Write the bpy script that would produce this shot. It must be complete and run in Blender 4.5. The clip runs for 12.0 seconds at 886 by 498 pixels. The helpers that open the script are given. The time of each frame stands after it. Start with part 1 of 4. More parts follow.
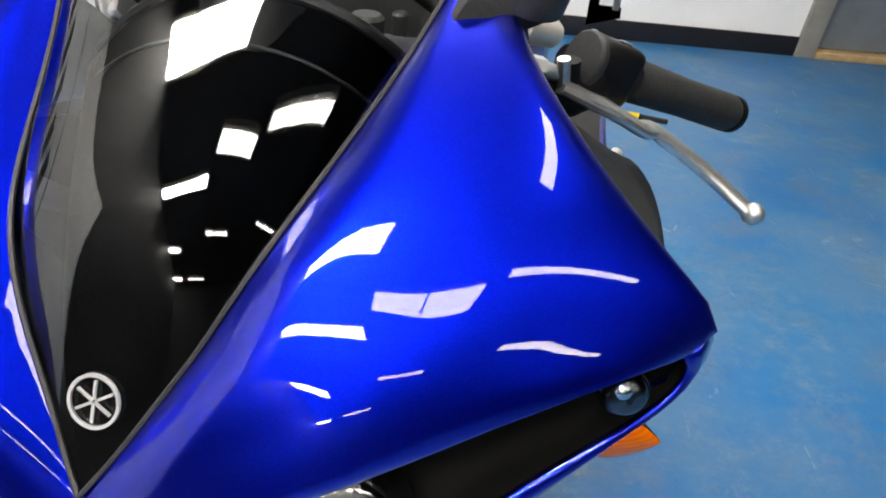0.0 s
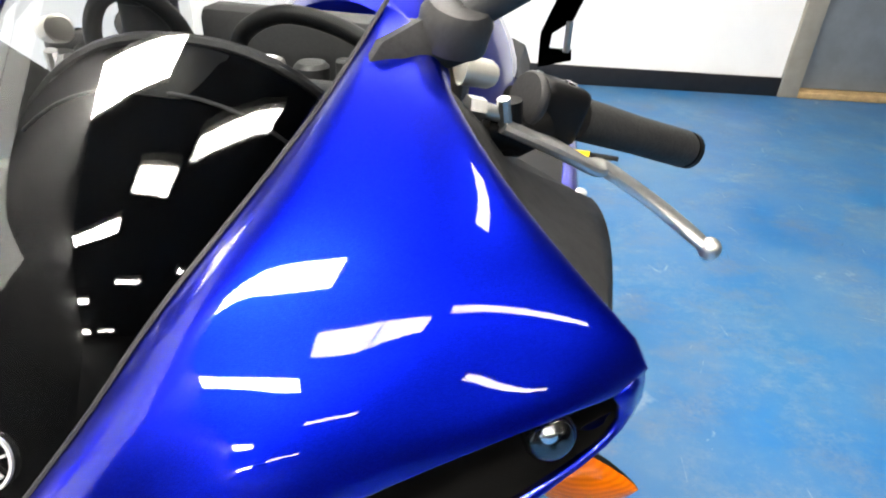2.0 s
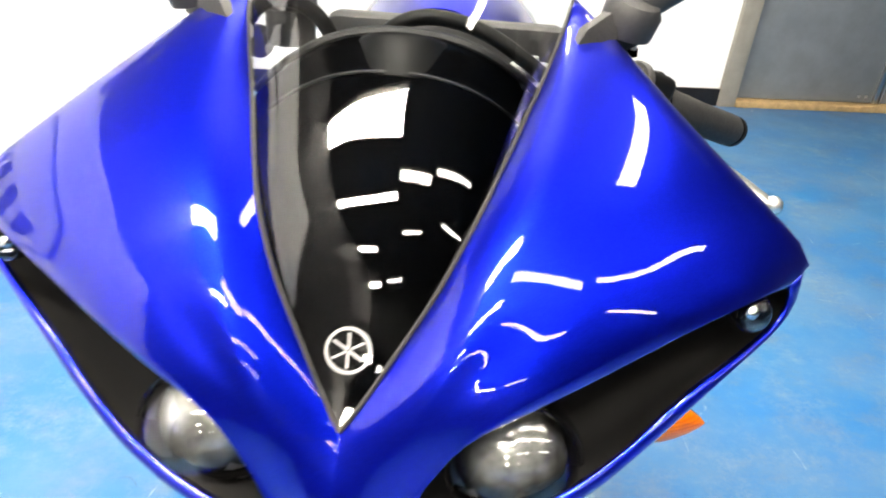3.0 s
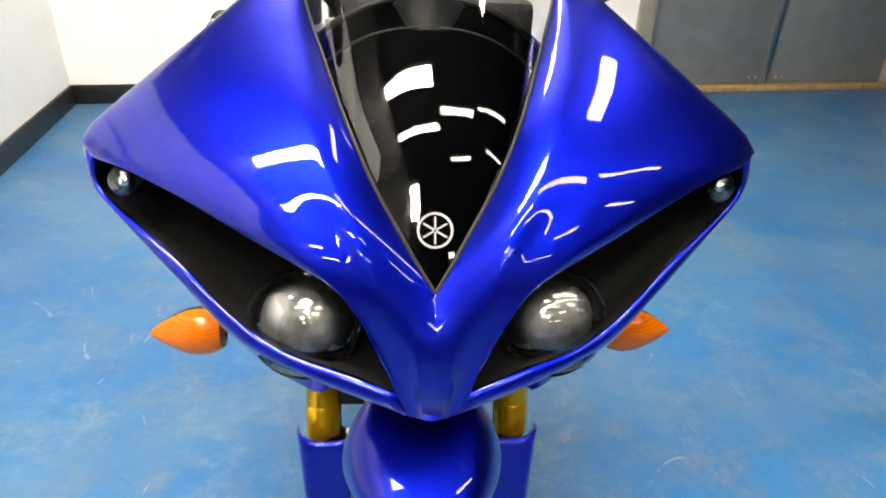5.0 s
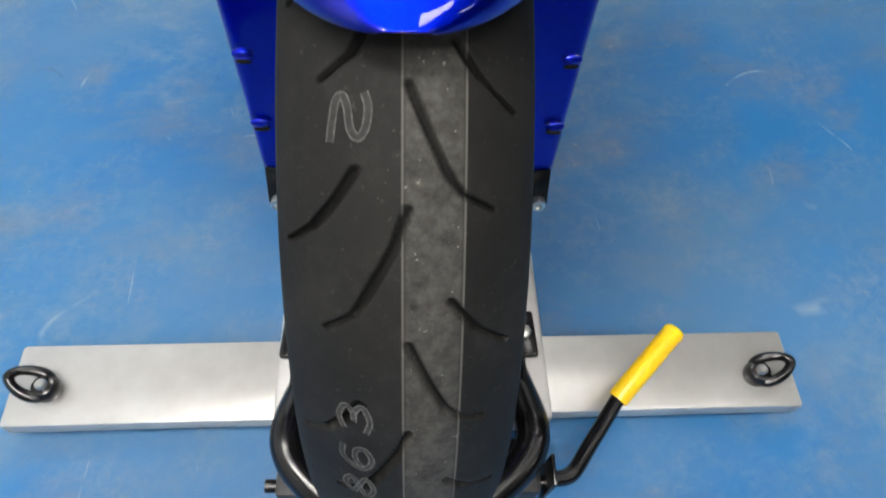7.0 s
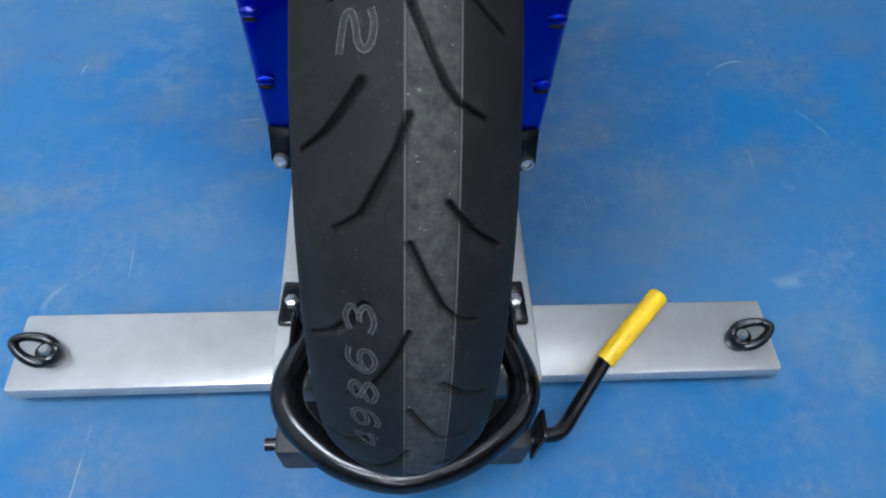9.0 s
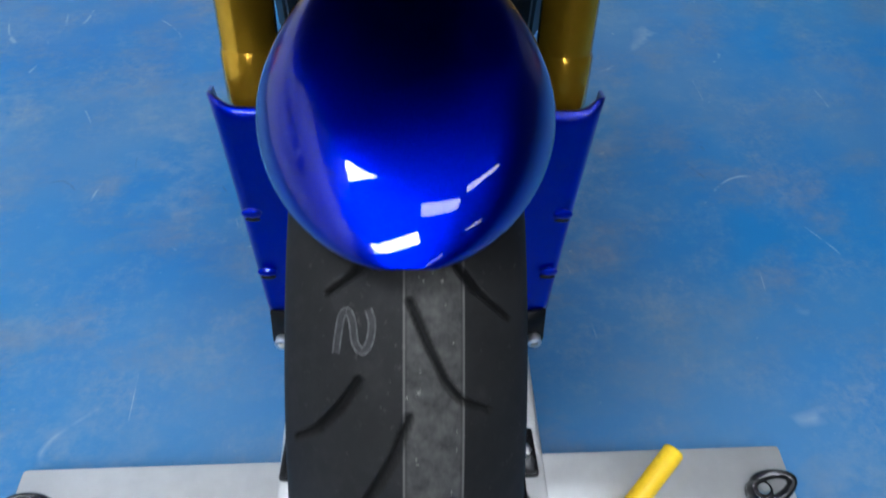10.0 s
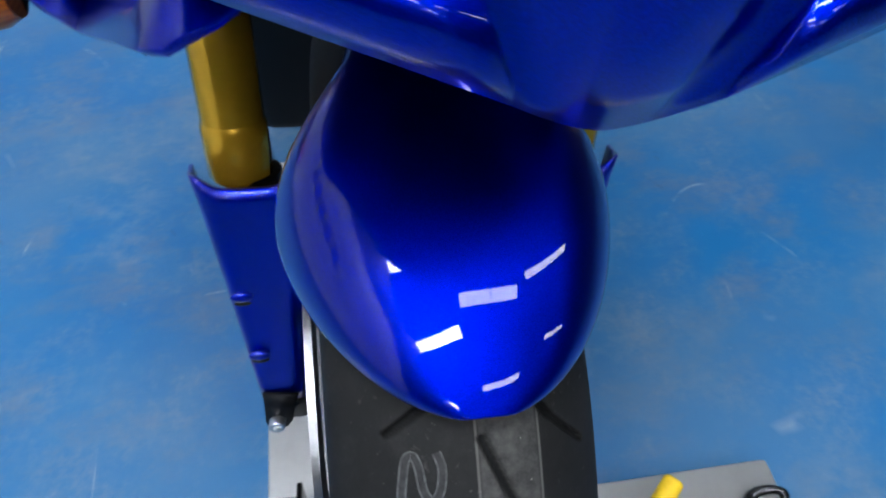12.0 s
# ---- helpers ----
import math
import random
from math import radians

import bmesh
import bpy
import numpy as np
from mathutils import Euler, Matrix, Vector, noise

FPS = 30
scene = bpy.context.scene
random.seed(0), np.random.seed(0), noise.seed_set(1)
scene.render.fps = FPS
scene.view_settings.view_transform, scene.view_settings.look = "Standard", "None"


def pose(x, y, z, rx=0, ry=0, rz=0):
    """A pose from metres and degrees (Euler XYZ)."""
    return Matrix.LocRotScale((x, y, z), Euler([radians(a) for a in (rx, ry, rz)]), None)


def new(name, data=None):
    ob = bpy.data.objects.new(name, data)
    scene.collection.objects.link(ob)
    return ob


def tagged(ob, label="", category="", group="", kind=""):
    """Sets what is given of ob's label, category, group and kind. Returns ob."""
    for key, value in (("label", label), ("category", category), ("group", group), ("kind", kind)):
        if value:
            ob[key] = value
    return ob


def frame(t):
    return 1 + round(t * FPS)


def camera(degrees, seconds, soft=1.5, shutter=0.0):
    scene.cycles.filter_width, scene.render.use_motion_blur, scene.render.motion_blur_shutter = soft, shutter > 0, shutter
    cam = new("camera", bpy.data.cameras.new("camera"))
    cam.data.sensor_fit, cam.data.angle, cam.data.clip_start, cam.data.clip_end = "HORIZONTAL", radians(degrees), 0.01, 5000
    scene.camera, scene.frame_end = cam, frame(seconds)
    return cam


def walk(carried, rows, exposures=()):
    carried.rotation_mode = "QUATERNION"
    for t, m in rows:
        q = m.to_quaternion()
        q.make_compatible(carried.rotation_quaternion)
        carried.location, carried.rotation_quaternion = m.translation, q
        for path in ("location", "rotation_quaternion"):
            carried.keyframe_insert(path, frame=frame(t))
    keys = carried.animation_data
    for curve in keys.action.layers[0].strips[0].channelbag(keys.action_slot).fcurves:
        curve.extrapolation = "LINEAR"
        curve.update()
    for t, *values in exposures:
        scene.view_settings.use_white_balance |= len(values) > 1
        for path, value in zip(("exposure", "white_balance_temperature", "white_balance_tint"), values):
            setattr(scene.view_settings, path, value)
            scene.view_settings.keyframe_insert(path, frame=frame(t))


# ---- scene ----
cam = camera(69.9, 12.0, soft=1.9, shutter=0.35)
PATH = [
    (0.0, pose(0.1566, -0.2776, 1.0654, 53.94, -4.34, 11.51)),
    (0.5, pose(0.1555, -0.2843, 1.0618, 53.54, -4.04, 11.90)),
    (1.0, pose(0.1595, -0.2838, 1.0593, 55.12, -4.79, 12.53)),
    (1.2, pose(0.1688, -0.2783, 1.0616, 56.87, -3.68, 13.09)),
    (1.5, pose(0.2018, -0.2656, 1.0628, 59.88, -2.80, 11.61)),
    (2.0, pose(0.1921, -0.2658, 1.0602, 58.38, -2.80, 10.63)),
    (2.5, pose(0.1270, -0.3105, 1.0516, 57.20, -4.47, 11.51)),
    (2.7, pose(0.1025, -0.3349, 1.0544, 59.26, -3.81, 6.96)),
    (3.0, pose(0.0558, -0.3778, 1.0545, 60.44, -3.36, 4.90)),
    (3.2, pose(0.0285, -0.4053, 1.0535, 60.56, -3.69, 3.24)),
    (3.5, pose(0.0046, -0.4411, 1.0342, 60.57, -3.15, -0.92)),
    (3.7, pose(-0.0035, -0.4651, 1.0257, 59.75, -3.42, -2.83)),
    (5.3, pose(-0.0239, -0.4977, 1.0397, 61.80, -1.98, -3.43)),
    (5.5, pose(-0.0242, -0.4988, 1.0405, 61.79, -1.88, -3.25)),
    (5.8, pose(-0.0273, -0.4807, 1.0180, 58.57, -0.81, -2.50)),
    (6.0, pose(-0.0214, -0.4407, 0.9579, 51.29, -1.98, -2.05)),
    (6.2, pose(-0.0090, -0.4067, 0.8840, 40.95, -1.57, -2.63)),
    (6.5, pose(-0.0010, -0.3685, 0.7914, 33.66, -1.75, -2.89)),
    (7.0, pose(0.0034, -0.3499, 0.7433, 31.61, -2.37, -1.26)),
    (7.2, pose(0.0013, -0.3572, 0.7345, 30.59, -2.31, -1.47)),
    (8.8, pose(-0.0029, -0.4079, 0.7375, 33.15, -2.17, -2.71)),
    (9.0, pose(-0.0019, -0.4071, 0.7399, 32.82, -3.05, -1.92)),
    (9.5, pose(-0.0055, -0.3875, 0.7592, 33.40, -2.27, -1.43)),
    (10.0, pose(0.0026, -0.3109, 0.7925, 37.78, -2.19, -1.66)),
    (10.5, pose(-0.0077, -0.2636, 0.7797, 36.37, -2.52, -0.14)),
    (11.0, pose(-0.0089, -0.2519, 0.7699, 33.82, -1.36, 0.01)),
    (11.5, pose(-0.0102, -0.2386, 0.7790, 34.10, -1.66, 0.06)),
    (11.8, pose(-0.0212, -0.2436, 0.7895, 36.15, -2.23, -2.80)),
    (12.0, pose(-0.0444, -0.2474, 0.7970, 37.95, -4.32, -8.37)),
]
walk(cam, PATH, exposures=[(0.0, 0.72, 6900, 10), (1.0, 0.98, 6950, 10), (2.0, 1.36, 7000, 10), (3.0, 1.68, 7450, 10), (3.7, 1.52, 7700, 10), (5.3, 1.06, 7800, 10), (5.8, 1.08, 7900, 10), (6.5, 0.74, 7050, 10), (7.2, 0.48, 6550, 10), (8.8, 0.26, 5520, 10), (9.5, 0.26, 5450, 10), (10.5, 0.19, 5650, 10), (12.0, 0.18, 5650, 10)])

# ---- light ----
world = bpy.data.worlds.new("room_air")
scene.world = world
world.use_nodes = True
world.node_tree.nodes["Background"].inputs[0].default_value = (0.75, 0.85, 1.0, 1)
world.node_tree.nodes["Background"].inputs[1].default_value = 0.02

YAW = radians(8.4)                      # the room is turned a little against the motorcycle
ROOM = Matrix.Translation((-1.82, 3.10, 0)) @ Matrix.Rotation(YAW, 4, "Z")
ROOM_W, ROOM_D, ROOM_H = 8.2, 9.6, 3.1  # room-local: x along the back wall, y towards it


# ---- materials ----
def node_mat(name):
    m = bpy.data.materials.new(name)
    m.use_nodes = True
    nt = m.node_tree
    return m, nt, nt.nodes["Principled BSDF"]


def noise_tex(nt, scale, detail=6.0, rough=0.6, coords="Object", stretch=None):
    tc = nt.nodes.new("ShaderNodeTexCoord")
    n = nt.nodes.new("ShaderNodeTexNoise")
    n.inputs["Scale"].default_value, n.inputs["Detail"].default_value, n.inputs["Roughness"].default_value = scale, detail, rough
    if stretch:
        mp = nt.nodes.new("ShaderNodeMapping")
        mp.inputs["Scale"].default_value = stretch
        nt.links.new(tc.outputs[coords], mp.inputs["Vector"])
        nt.links.new(mp.outputs["Vector"], n.inputs["Vector"])
    else:
        nt.links.new(tc.outputs[coords], n.inputs["Vector"])
    return n.outputs["Fac"]


def ramp(nt, fac, stops):
    r = nt.nodes.new("ShaderNodeValToRGB")
    r.color_ramp.elements[0].position, r.color_ramp.elements[0].color = stops[0][0], (*stops[0][1], 1)
    r.color_ramp.elements[1].position, r.color_ramp.elements[1].color = stops[-1][0], (*stops[-1][1], 1)
    for p, c in stops[1:-1]:
        r.color_ramp.elements.new(p).color = (*c, 1)
    nt.links.new(fac, r.inputs["Fac"])
    return r.outputs["Color"]


def mix_col(nt, fac, a, b):
    m = nt.nodes.new("ShaderNodeMix")
    m.data_type = "RGBA"
    for sock, v in ((m.inputs["Factor"], fac), (m.inputs[6], a), (m.inputs[7], b)):
        if isinstance(v, tuple):
            sock.default_value = (*v, 1)
        elif isinstance(v, (int, float)):
            sock.default_value = v
        else:
            nt.links.new(v, sock)
    return m.outputs[2]


def bump(nt, bsdf, height, strength, dist=0.001):
    b = nt.nodes.new("ShaderNodeBump")
    b.inputs["Strength"].default_value, b.inputs["Distance"].default_value = strength, dist
    nt.links.new(height, b.inputs["Height"])
    nt.links.new(b.outputs["Normal"], bsdf.inputs["Normal"])


def plain(name, base, rough=0.5, metal=0.0, coat=0.0, vary=0.12, scale=60.0, relief=0.0, ior=1.5):
    m, nt, b = node_mat(name)
    n = noise_tex(nt, scale)
    lo = tuple(c * (1 - vary) for c in base)
    hi = tuple(min(1.0, c * (1 + vary)) for c in base)
    nt.links.new(ramp(nt, n, [(0.3, lo), (0.7, hi)]), b.inputs["Base Color"])
    big = noise_tex(nt, scale * 0.15)
    r = nt.nodes.new("ShaderNodeMapRange")
    r.inputs["To Min"].default_value, r.inputs["To Max"].default_value = max(0.0, rough * 0.8), min(1.0, rough * 1.2)
    nt.links.new(big, r.inputs["Value"])
    nt.links.new(r.outputs["Result"], b.inputs["Roughness"])
    b.inputs["Metallic"].default_value, b.inputs["Coat Weight"].default_value, b.inputs["IOR"].default_value = metal, coat, ior
    b.inputs["Coat Roughness"].default_value = 0.03
    if relief:
        bump(nt, b, n, relief)
    return m


def make_paint():
    m, nt, b = node_mat("blue_metallic_paint")
    flakes = noise_tex(nt, 2500.0, 2.0)
    nt.links.new(ramp(nt, flakes, [(0.35, (0.0, 0.004, 0.30)), (0.7, (0.0, 0.012, 0.56))]), b.inputs["Base Color"])
    b.inputs["Metallic"].default_value, b.inputs["Roughness"].default_value = 1.0, 0.38
    b.inputs["Specular IOR Level"].default_value = 0.0
    b.inputs["Coat Weight"].default_value, b.inputs["Coat Roughness"].default_value = 1.0, 0.012
    b.inputs["Coat IOR"].default_value = 1.42
    return m


def line_mask(nt, scale, stretch, width, amount, cover, cover_scale):
    """Thin winding scratches, broken up by a second noise."""
    n = noise_tex(nt, scale, 1.0, 0.4, stretch=stretch)
    thin = ramp(nt, n, [(0.5 - width, (0, 0, 0)), (0.5, (amount,) * 3), (0.5 + width, (0, 0, 0))])
    gate = ramp(nt, noise_tex(nt, cover_scale, 4.0, 0.6), [(cover, (0, 0, 0)), (cover + 0.06, (1, 1, 1))])
    mul = nt.nodes.new("ShaderNodeMath")
    mul.operation = "MULTIPLY"
    nt.links.new(thin, mul.inputs[0])
    nt.links.new(gate, mul.inputs[1])
    return mul.outputs[0]


def make_floor():
    m, nt, b = node_mat("blue_floor_paint")
    big = noise_tex(nt, 1.6, 5.0, 0.6)
    mid = noise_tex(nt, 7.0, 9.0, 0.74)
    fine = noise_tex(nt, 70.0, 6.0, 0.7)
    base = ramp(nt, big, [(0.3, (0.011, 0.112, 0.300)), (0.55, (0.016, 0.132, 0.318)), (0.75, (0.030, 0.150, 0.312))])
    scuff = ramp(nt, mid, [(0.47, (0, 0, 0)), (0.68, (0.85, 0.85, 0.85))])
    patch = ramp(nt, fine, [(0.36, (0, 0, 0)), (0.70, (1, 1, 1))])
    mask = nt.nodes.new("ShaderNodeMath")
    mask.operation = "MULTIPLY"
    nt.links.new(scuff, mask.inputs[0])
    nt.links.new(patch, mask.inputs[1])
    worn = mix_col(nt, mask.outputs[0], base, (0.17, 0.22, 0.27))
    brown = ramp(nt, noise_tex(nt, 4.5, 8.0, 0.75, stretch=(1.0, 1.6, 1.0)), [(0.50, (0, 0, 0)), (0.74, (0.58, 0.58, 0.58))])
    worn = mix_col(nt, brown, worn, (0.150, 0.150, 0.150))
    cloud = ramp(nt, noise_tex(nt, 2.4, 3.0, 0.55, stretch=(1.0, 1.3, 1.0)), [(0.42, (0, 0, 0)), (0.66, (0.42, 0.42, 0.42))])
    worn = mix_col(nt, cloud, worn, (0.100, 0.195, 0.300))
    chips = ramp(nt, noise_tex(nt, 55.0, 6.0, 0.65, stretch=(1.0, 1.7, 1.0)), [(0.675, (0, 0, 0)), (0.735, (0.42, 0.42, 0.42))])
    worn = mix_col(nt, chips, worn, (0.30, 0.35, 0.38))
    smear = nt.nodes.new("ShaderNodeMath")
    smear.operation = "MULTIPLY"
    nt.links.new(ramp(nt, noise_tex(nt, 3.2, 4.0, 0.6), [(0.48, (0, 0, 0)), (0.70, (0.7, 0.7, 0.7))]), smear.inputs[0])
    nt.links.new(ramp(nt, noise_tex(nt, 16.0, 8.0, 0.70, stretch=(0.9, 1.2, 1.0)), [(0.46, (0, 0, 0)), (0.70, (1, 1, 1))]), smear.inputs[1])
    worn = mix_col(nt, smear.outputs[0], worn, (0.19, 0.25, 0.29))
    for scale, stretch, width, amount, cover, cs in ((2.0, (0.5, 1.4, 1), 0.0018, 0.42, 0.60, 5.0), (3.0, (1.5, 0.35, 1), 0.0020, 0.52, 0.58, 7.0), (2.6, (1.0, 0.9, 1), 0.0018, 0.52, 0.58, 9.0)):
        worn = mix_col(nt, line_mask(nt, scale, stretch, width, amount, cover, cs), worn, (0.33, 0.38, 0.40))
    worn = mix_col(nt, line_mask(nt, 3.5, (1.3, 0.8, 1), 0.002, 0.5, 0.62, 8.0), worn, (0.03, 0.05, 0.08))
    nt.links.new(worn, b.inputs["Base Color"])
    nt.links.new(ramp(nt, mid, [(0.3, (0.30,) * 3), (0.7, (0.5,) * 3)]), b.inputs["Roughness"])
    b.inputs["Specular IOR Level"].default_value = 0.35
    bump(nt, b, fine, 0.12, 0.002)
    return m


def make_tyre():
    m, nt, b = node_mat("tyre_rubber")
    tc = nt.nodes.new("ShaderNodeTexCoord")
    sp = nt.nodes.new("ShaderNodeSeparateXYZ")
    nt.links.new(tc.outputs["Object"], sp.inputs[0])
    band = nt.nodes.new("ShaderNodeMapRange")     # the worn strip between the mould seams
    band.interpolation_type = "SMOOTHSTEP"
    off = nt.nodes.new("ShaderNodeMath")
    off.operation = "SUBTRACT"
    nt.links.new(sp.outputs["X"], off.inputs[0])
    off.inputs[1].default_value = 0.012
    ab = nt.nodes.new("ShaderNodeMath")
    ab.operation = "ABSOLUTE"
    nt.links.new(off.outputs[0], ab.inputs[0])
    nt.links.new(ab.outputs[0], band.inputs["Value"])
    band.inputs["From Min"].default_value, band.inputs["From Max"].default_value = 0.0135, 0.011
    fine = noise_tex(nt, 220.0, 6.0, 0.7)
    mid = noise_tex(nt, 26.0, 9.0, 0.78)
    dark = ramp(nt, mid, [(0.28, (0.0045, 0.0044, 0.0042)), (0.52, (0.0095, 0.0092, 0.0086)), (0.74, (0.0215, 0.0207, 0.0190))])
    pale = ramp(nt, noise_tex(nt, 120.0, 6.0, 0.75), [(0.32, (0.016, 0.016, 0.0148)), (0.68, (0.068, 0.066, 0.060))])
    col = mix_col(nt, band.outputs[0], dark, pale)
    seam = nt.nodes.new("ShaderNodeMapRange")     # thin pale lines along both mould seams
    d = nt.nodes.new("ShaderNodeMath")
    d.operation = "SUBTRACT"
    nt.links.new(ab.outputs[0], d.inputs[0])
    d.inputs[1].default_value = 0.0131
    da = nt.nodes.new("ShaderNodeMath")
    da.operation = "ABSOLUTE"
    nt.links.new(d.outputs[0], da.inputs[0])
    nt.links.new(da.outputs[0], seam.inputs["Value"])
    seam.inputs["From Min"].default_value, seam.inputs["From Max"].default_value = 0.0007, 0.0003
    seam.inputs["To Max"].default_value = 0.6
    col = mix_col(nt, seam.outputs[0], col, (0.135, 0.131, 0.118))
    dust = ramp(nt, fine, [(0.62, (0, 0, 0)), (0.76, (0.5, 0.5, 0.5))])
    col = mix_col(nt, dust, col, (0.085, 0.083, 0.075))
    grit = ramp(nt, noise_tex(nt, 330.0, 2.0, 0.5), [(0.715, (0, 0, 0)), (0.750, (0.85, 0.85, 0.85))])
    flecks = ramp(nt, noise_tex(nt, 130.0, 4.0, 0.6, stretch=(1.0, 0.7, 0.7)), [(0.68, (0, 0, 0)), (0.73, (0.75, 0.75, 0.75))])
    grit = mix_col(nt, flecks, grit, (1.0, 1.0, 1.0))
    few = nt.nodes.new("ShaderNodeMath")            # grit lies mostly on the worn strip
    few.operation = "MULTIPLY"
    keep = nt.nodes.new("ShaderNodeMapRange")
    nt.links.new(band.outputs[0], keep.inputs["Value"])
    keep.inputs["To Min"].default_value, keep.inputs["To Max"].default_value = 0.12, 0.8
    nt.links.new(grit, few.inputs[0])
    nt.links.new(keep.outputs[0], few.inputs[1])
    col = mix_col(nt, few.outputs[0], col, (0.26, 0.25, 0.22))
    # Groove shade is painted in: near black where the mask falls to 0.
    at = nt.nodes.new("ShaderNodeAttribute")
    at.attribute_name = "groove_shade"
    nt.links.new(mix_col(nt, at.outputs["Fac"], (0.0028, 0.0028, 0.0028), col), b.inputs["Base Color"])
    b.inputs["Roughness"].default_value = 0.7
    b.inputs["Specular IOR Level"].default_value = 0.25
    bump(nt, b, fine, 0.25, 0.0006)
    return m


def make_screen(name="clear_screen", tint=(0.86, 0.88, 0.88)):
    m = bpy.data.materials.new(name)
    m.use_nodes = True
    nt = m.node_tree
    nt.nodes.remove(nt.nodes["Principled BSDF"])
    out = nt.nodes["Material Output"]
    tr, gl, mx, fr = (nt.nodes.new("ShaderNode" + k) for k in ("BsdfTransparent", "BsdfGlossy", "MixShader", "Fresnel"))
    tr.inputs["Color"].default_value = (*tint, 1)
    gl.inputs["Roughness"].default_value = 0.02
    fr.inputs["IOR"].default_value = 1.92
    nt.links.new(fr.outputs[0], mx.inputs[0])
    nt.links.new(tr.outputs[0], mx.inputs[1])
    nt.links.new(gl.outputs[0], mx.inputs[2])
    nt.links.new(mx.outputs[0], out.inputs["Surface"])
    return m


def make_glow(name, strength, colour=(1.0, 0.98, 0.95)):
    m, nt, b = node_mat(name)
    b.inputs["Emission Color"].default_value = (*colour, 1)
    b.inputs["Emission Strength"].default_value = strength
    return m


PAINT, FLOOR, TYRE, SCREEN = make_paint(), make_floor(), make_tyre(), make_screen()
WHITE_WALL = plain("white_wall_paint", (0.86, 0.86, 0.85), 0.7, vary=0.03, scale=3.0, relief=0.05)
GREY_WALL = plain("dark_grey_wall_paint", (0.035, 0.035, 0.037), 0.7, vary=0.05, scale=3.0)
CEIL = plain("dark_ceiling_deck", (0.035, 0.035, 0.037), 0.8, vary=0.05, scale=8.0)
SKIRT = plain("black_skirting", (0.012, 0.012, 0.014), 0.4, vary=0.3, scale=20.0)
JAMB = plain("grey_beige_frame_paint", (0.30, 0.28, 0.24), 0.5, vary=0.1, scale=12.0)
DOOR = plain("grey_door_paint", (0.17, 0.19, 0.21), 0.45, vary=0.12, scale=7.0)
WOOD = plain("threshold_wood", (0.42, 0.29, 0.14), 0.55, vary=0.25, scale=25.0)
BLACK = plain("satin_black_plastic", (0.003, 0.003, 0.0033), 0.5, vary=0.3, scale=90.0, ior=1.28)
SOCKET = plain("dull_black_socket", (0.007, 0.007, 0.0073), 0.55, vary=0.25, scale=70.0)
HOOD = plain("deep_black_hood", (0.0010, 0.0010, 0.0011), 0.25, vary=0.2, scale=40.0, ior=1.10)
COVER = plain("matt_black_cover", (0.020, 0.020, 0.0205), 0.6, vary=0.3, scale=120.0)
HOOD.node_tree.nodes["Principled BSDF"].inputs["Specular IOR Level"].default_value = 0.0
COVER.node_tree.nodes["Principled BSDF"].inputs["Specular IOR Level"].default_value = 0.1
GLOSS_BLACK = plain("gloss_black_plastic", (0.006, 0.006, 0.007), 0.10, coat=0.6, vary=0.2, scale=50.0)
GREY_BLACK = plain("grained_black_plastic", (0.022, 0.022, 0.023), 0.5, vary=0.25, scale=400.0, relief=0.3)
GRIP = plain("grip_rubber", (0.009, 0.009, 0.009), 0.75, vary=0.3, scale=300.0, relief=0.5)
GOLD = plain("gold_anodised", (0.80, 0.44, 0.02), 0.16, metal=0.65, vary=0.05, scale=120.0)
STEEL = plain("brushed_steel", (0.62, 0.62, 0.60), 0.32, metal=1.0, vary=0.08, scale=90.0)
ALLOY = plain("cast_alloy", (0.66, 0.66, 0.65), 0.40, metal=1.0, vary=0.1, scale=140.0, relief=0.05)
CHOCK = plain("silver_coated_sheet", (0.56, 0.56, 0.546), 0.33, metal=0.65, vary=0.07, scale=30.0, relief=0.04)
TUBE = plain("black_coated_tube", (0.004, 0.004, 0.0044), 0.22, vary=0.4, scale=60.0, relief=0.05)
YELLOW = plain("yellow_vinyl_grip", (0.85, 0.55, 0.005), 0.38, vary=0.06, scale=120.0)
AMBER, _nt, _b = node_mat("amber_lens")
_tc = _nt.nodes.new("ShaderNodeTexCoord")
_wv = _nt.nodes.new("ShaderNodeTexWave")
_wv.bands_direction = "Z"
_wv.inputs["Scale"].default_value, _wv.inputs["Distortion"].default_value = 70.0, 0.6
_nt.links.new(_tc.outputs["Object"], _wv.inputs["Vector"])
_nt.links.new(ramp(_nt, _wv.outputs["Fac"], [(0.0, (0.55, 0.105, 0.0)), (1.0, (0.68, 0.145, 0.001))]), _b.inputs["Base Color"])
_b.inputs["Roughness"].default_value, _b.inputs["Coat Weight"].default_value, _b.inputs["Coat Roughness"].default_value = 0.4, 0.6, 0.03
_b.inputs["Specular IOR Level"].default_value = 0.15
SILVER_MARK = plain("silver_print", (0.36, 0.36, 0.36), 0.35, vary=0.05)
CHALK = plain("chalk", (0.062, 0.062, 0.060), 0.9, vary=0.6, scale=420.0)
CHALK_DIM = plain("dusty_rubber", (0.024, 0.024, 0.023), 0.9, vary=0.5, scale=300.0)
DISC = plain("disc_steel", (0.45, 0.45, 0.45), 0.3, metal=1.0, vary=0.1, scale=200.0)
CREAM = plain("pale_cast_metal", (0.62, 0.60, 0.54), 0.35, metal=0.4, vary=0.08, scale=80.0)
SMOKE = plain("smoky_projector_glass", (0.46, 0.455, 0.43), 0.16, metal=0.55, coat=1.0, vary=0.6, scale=42.0)
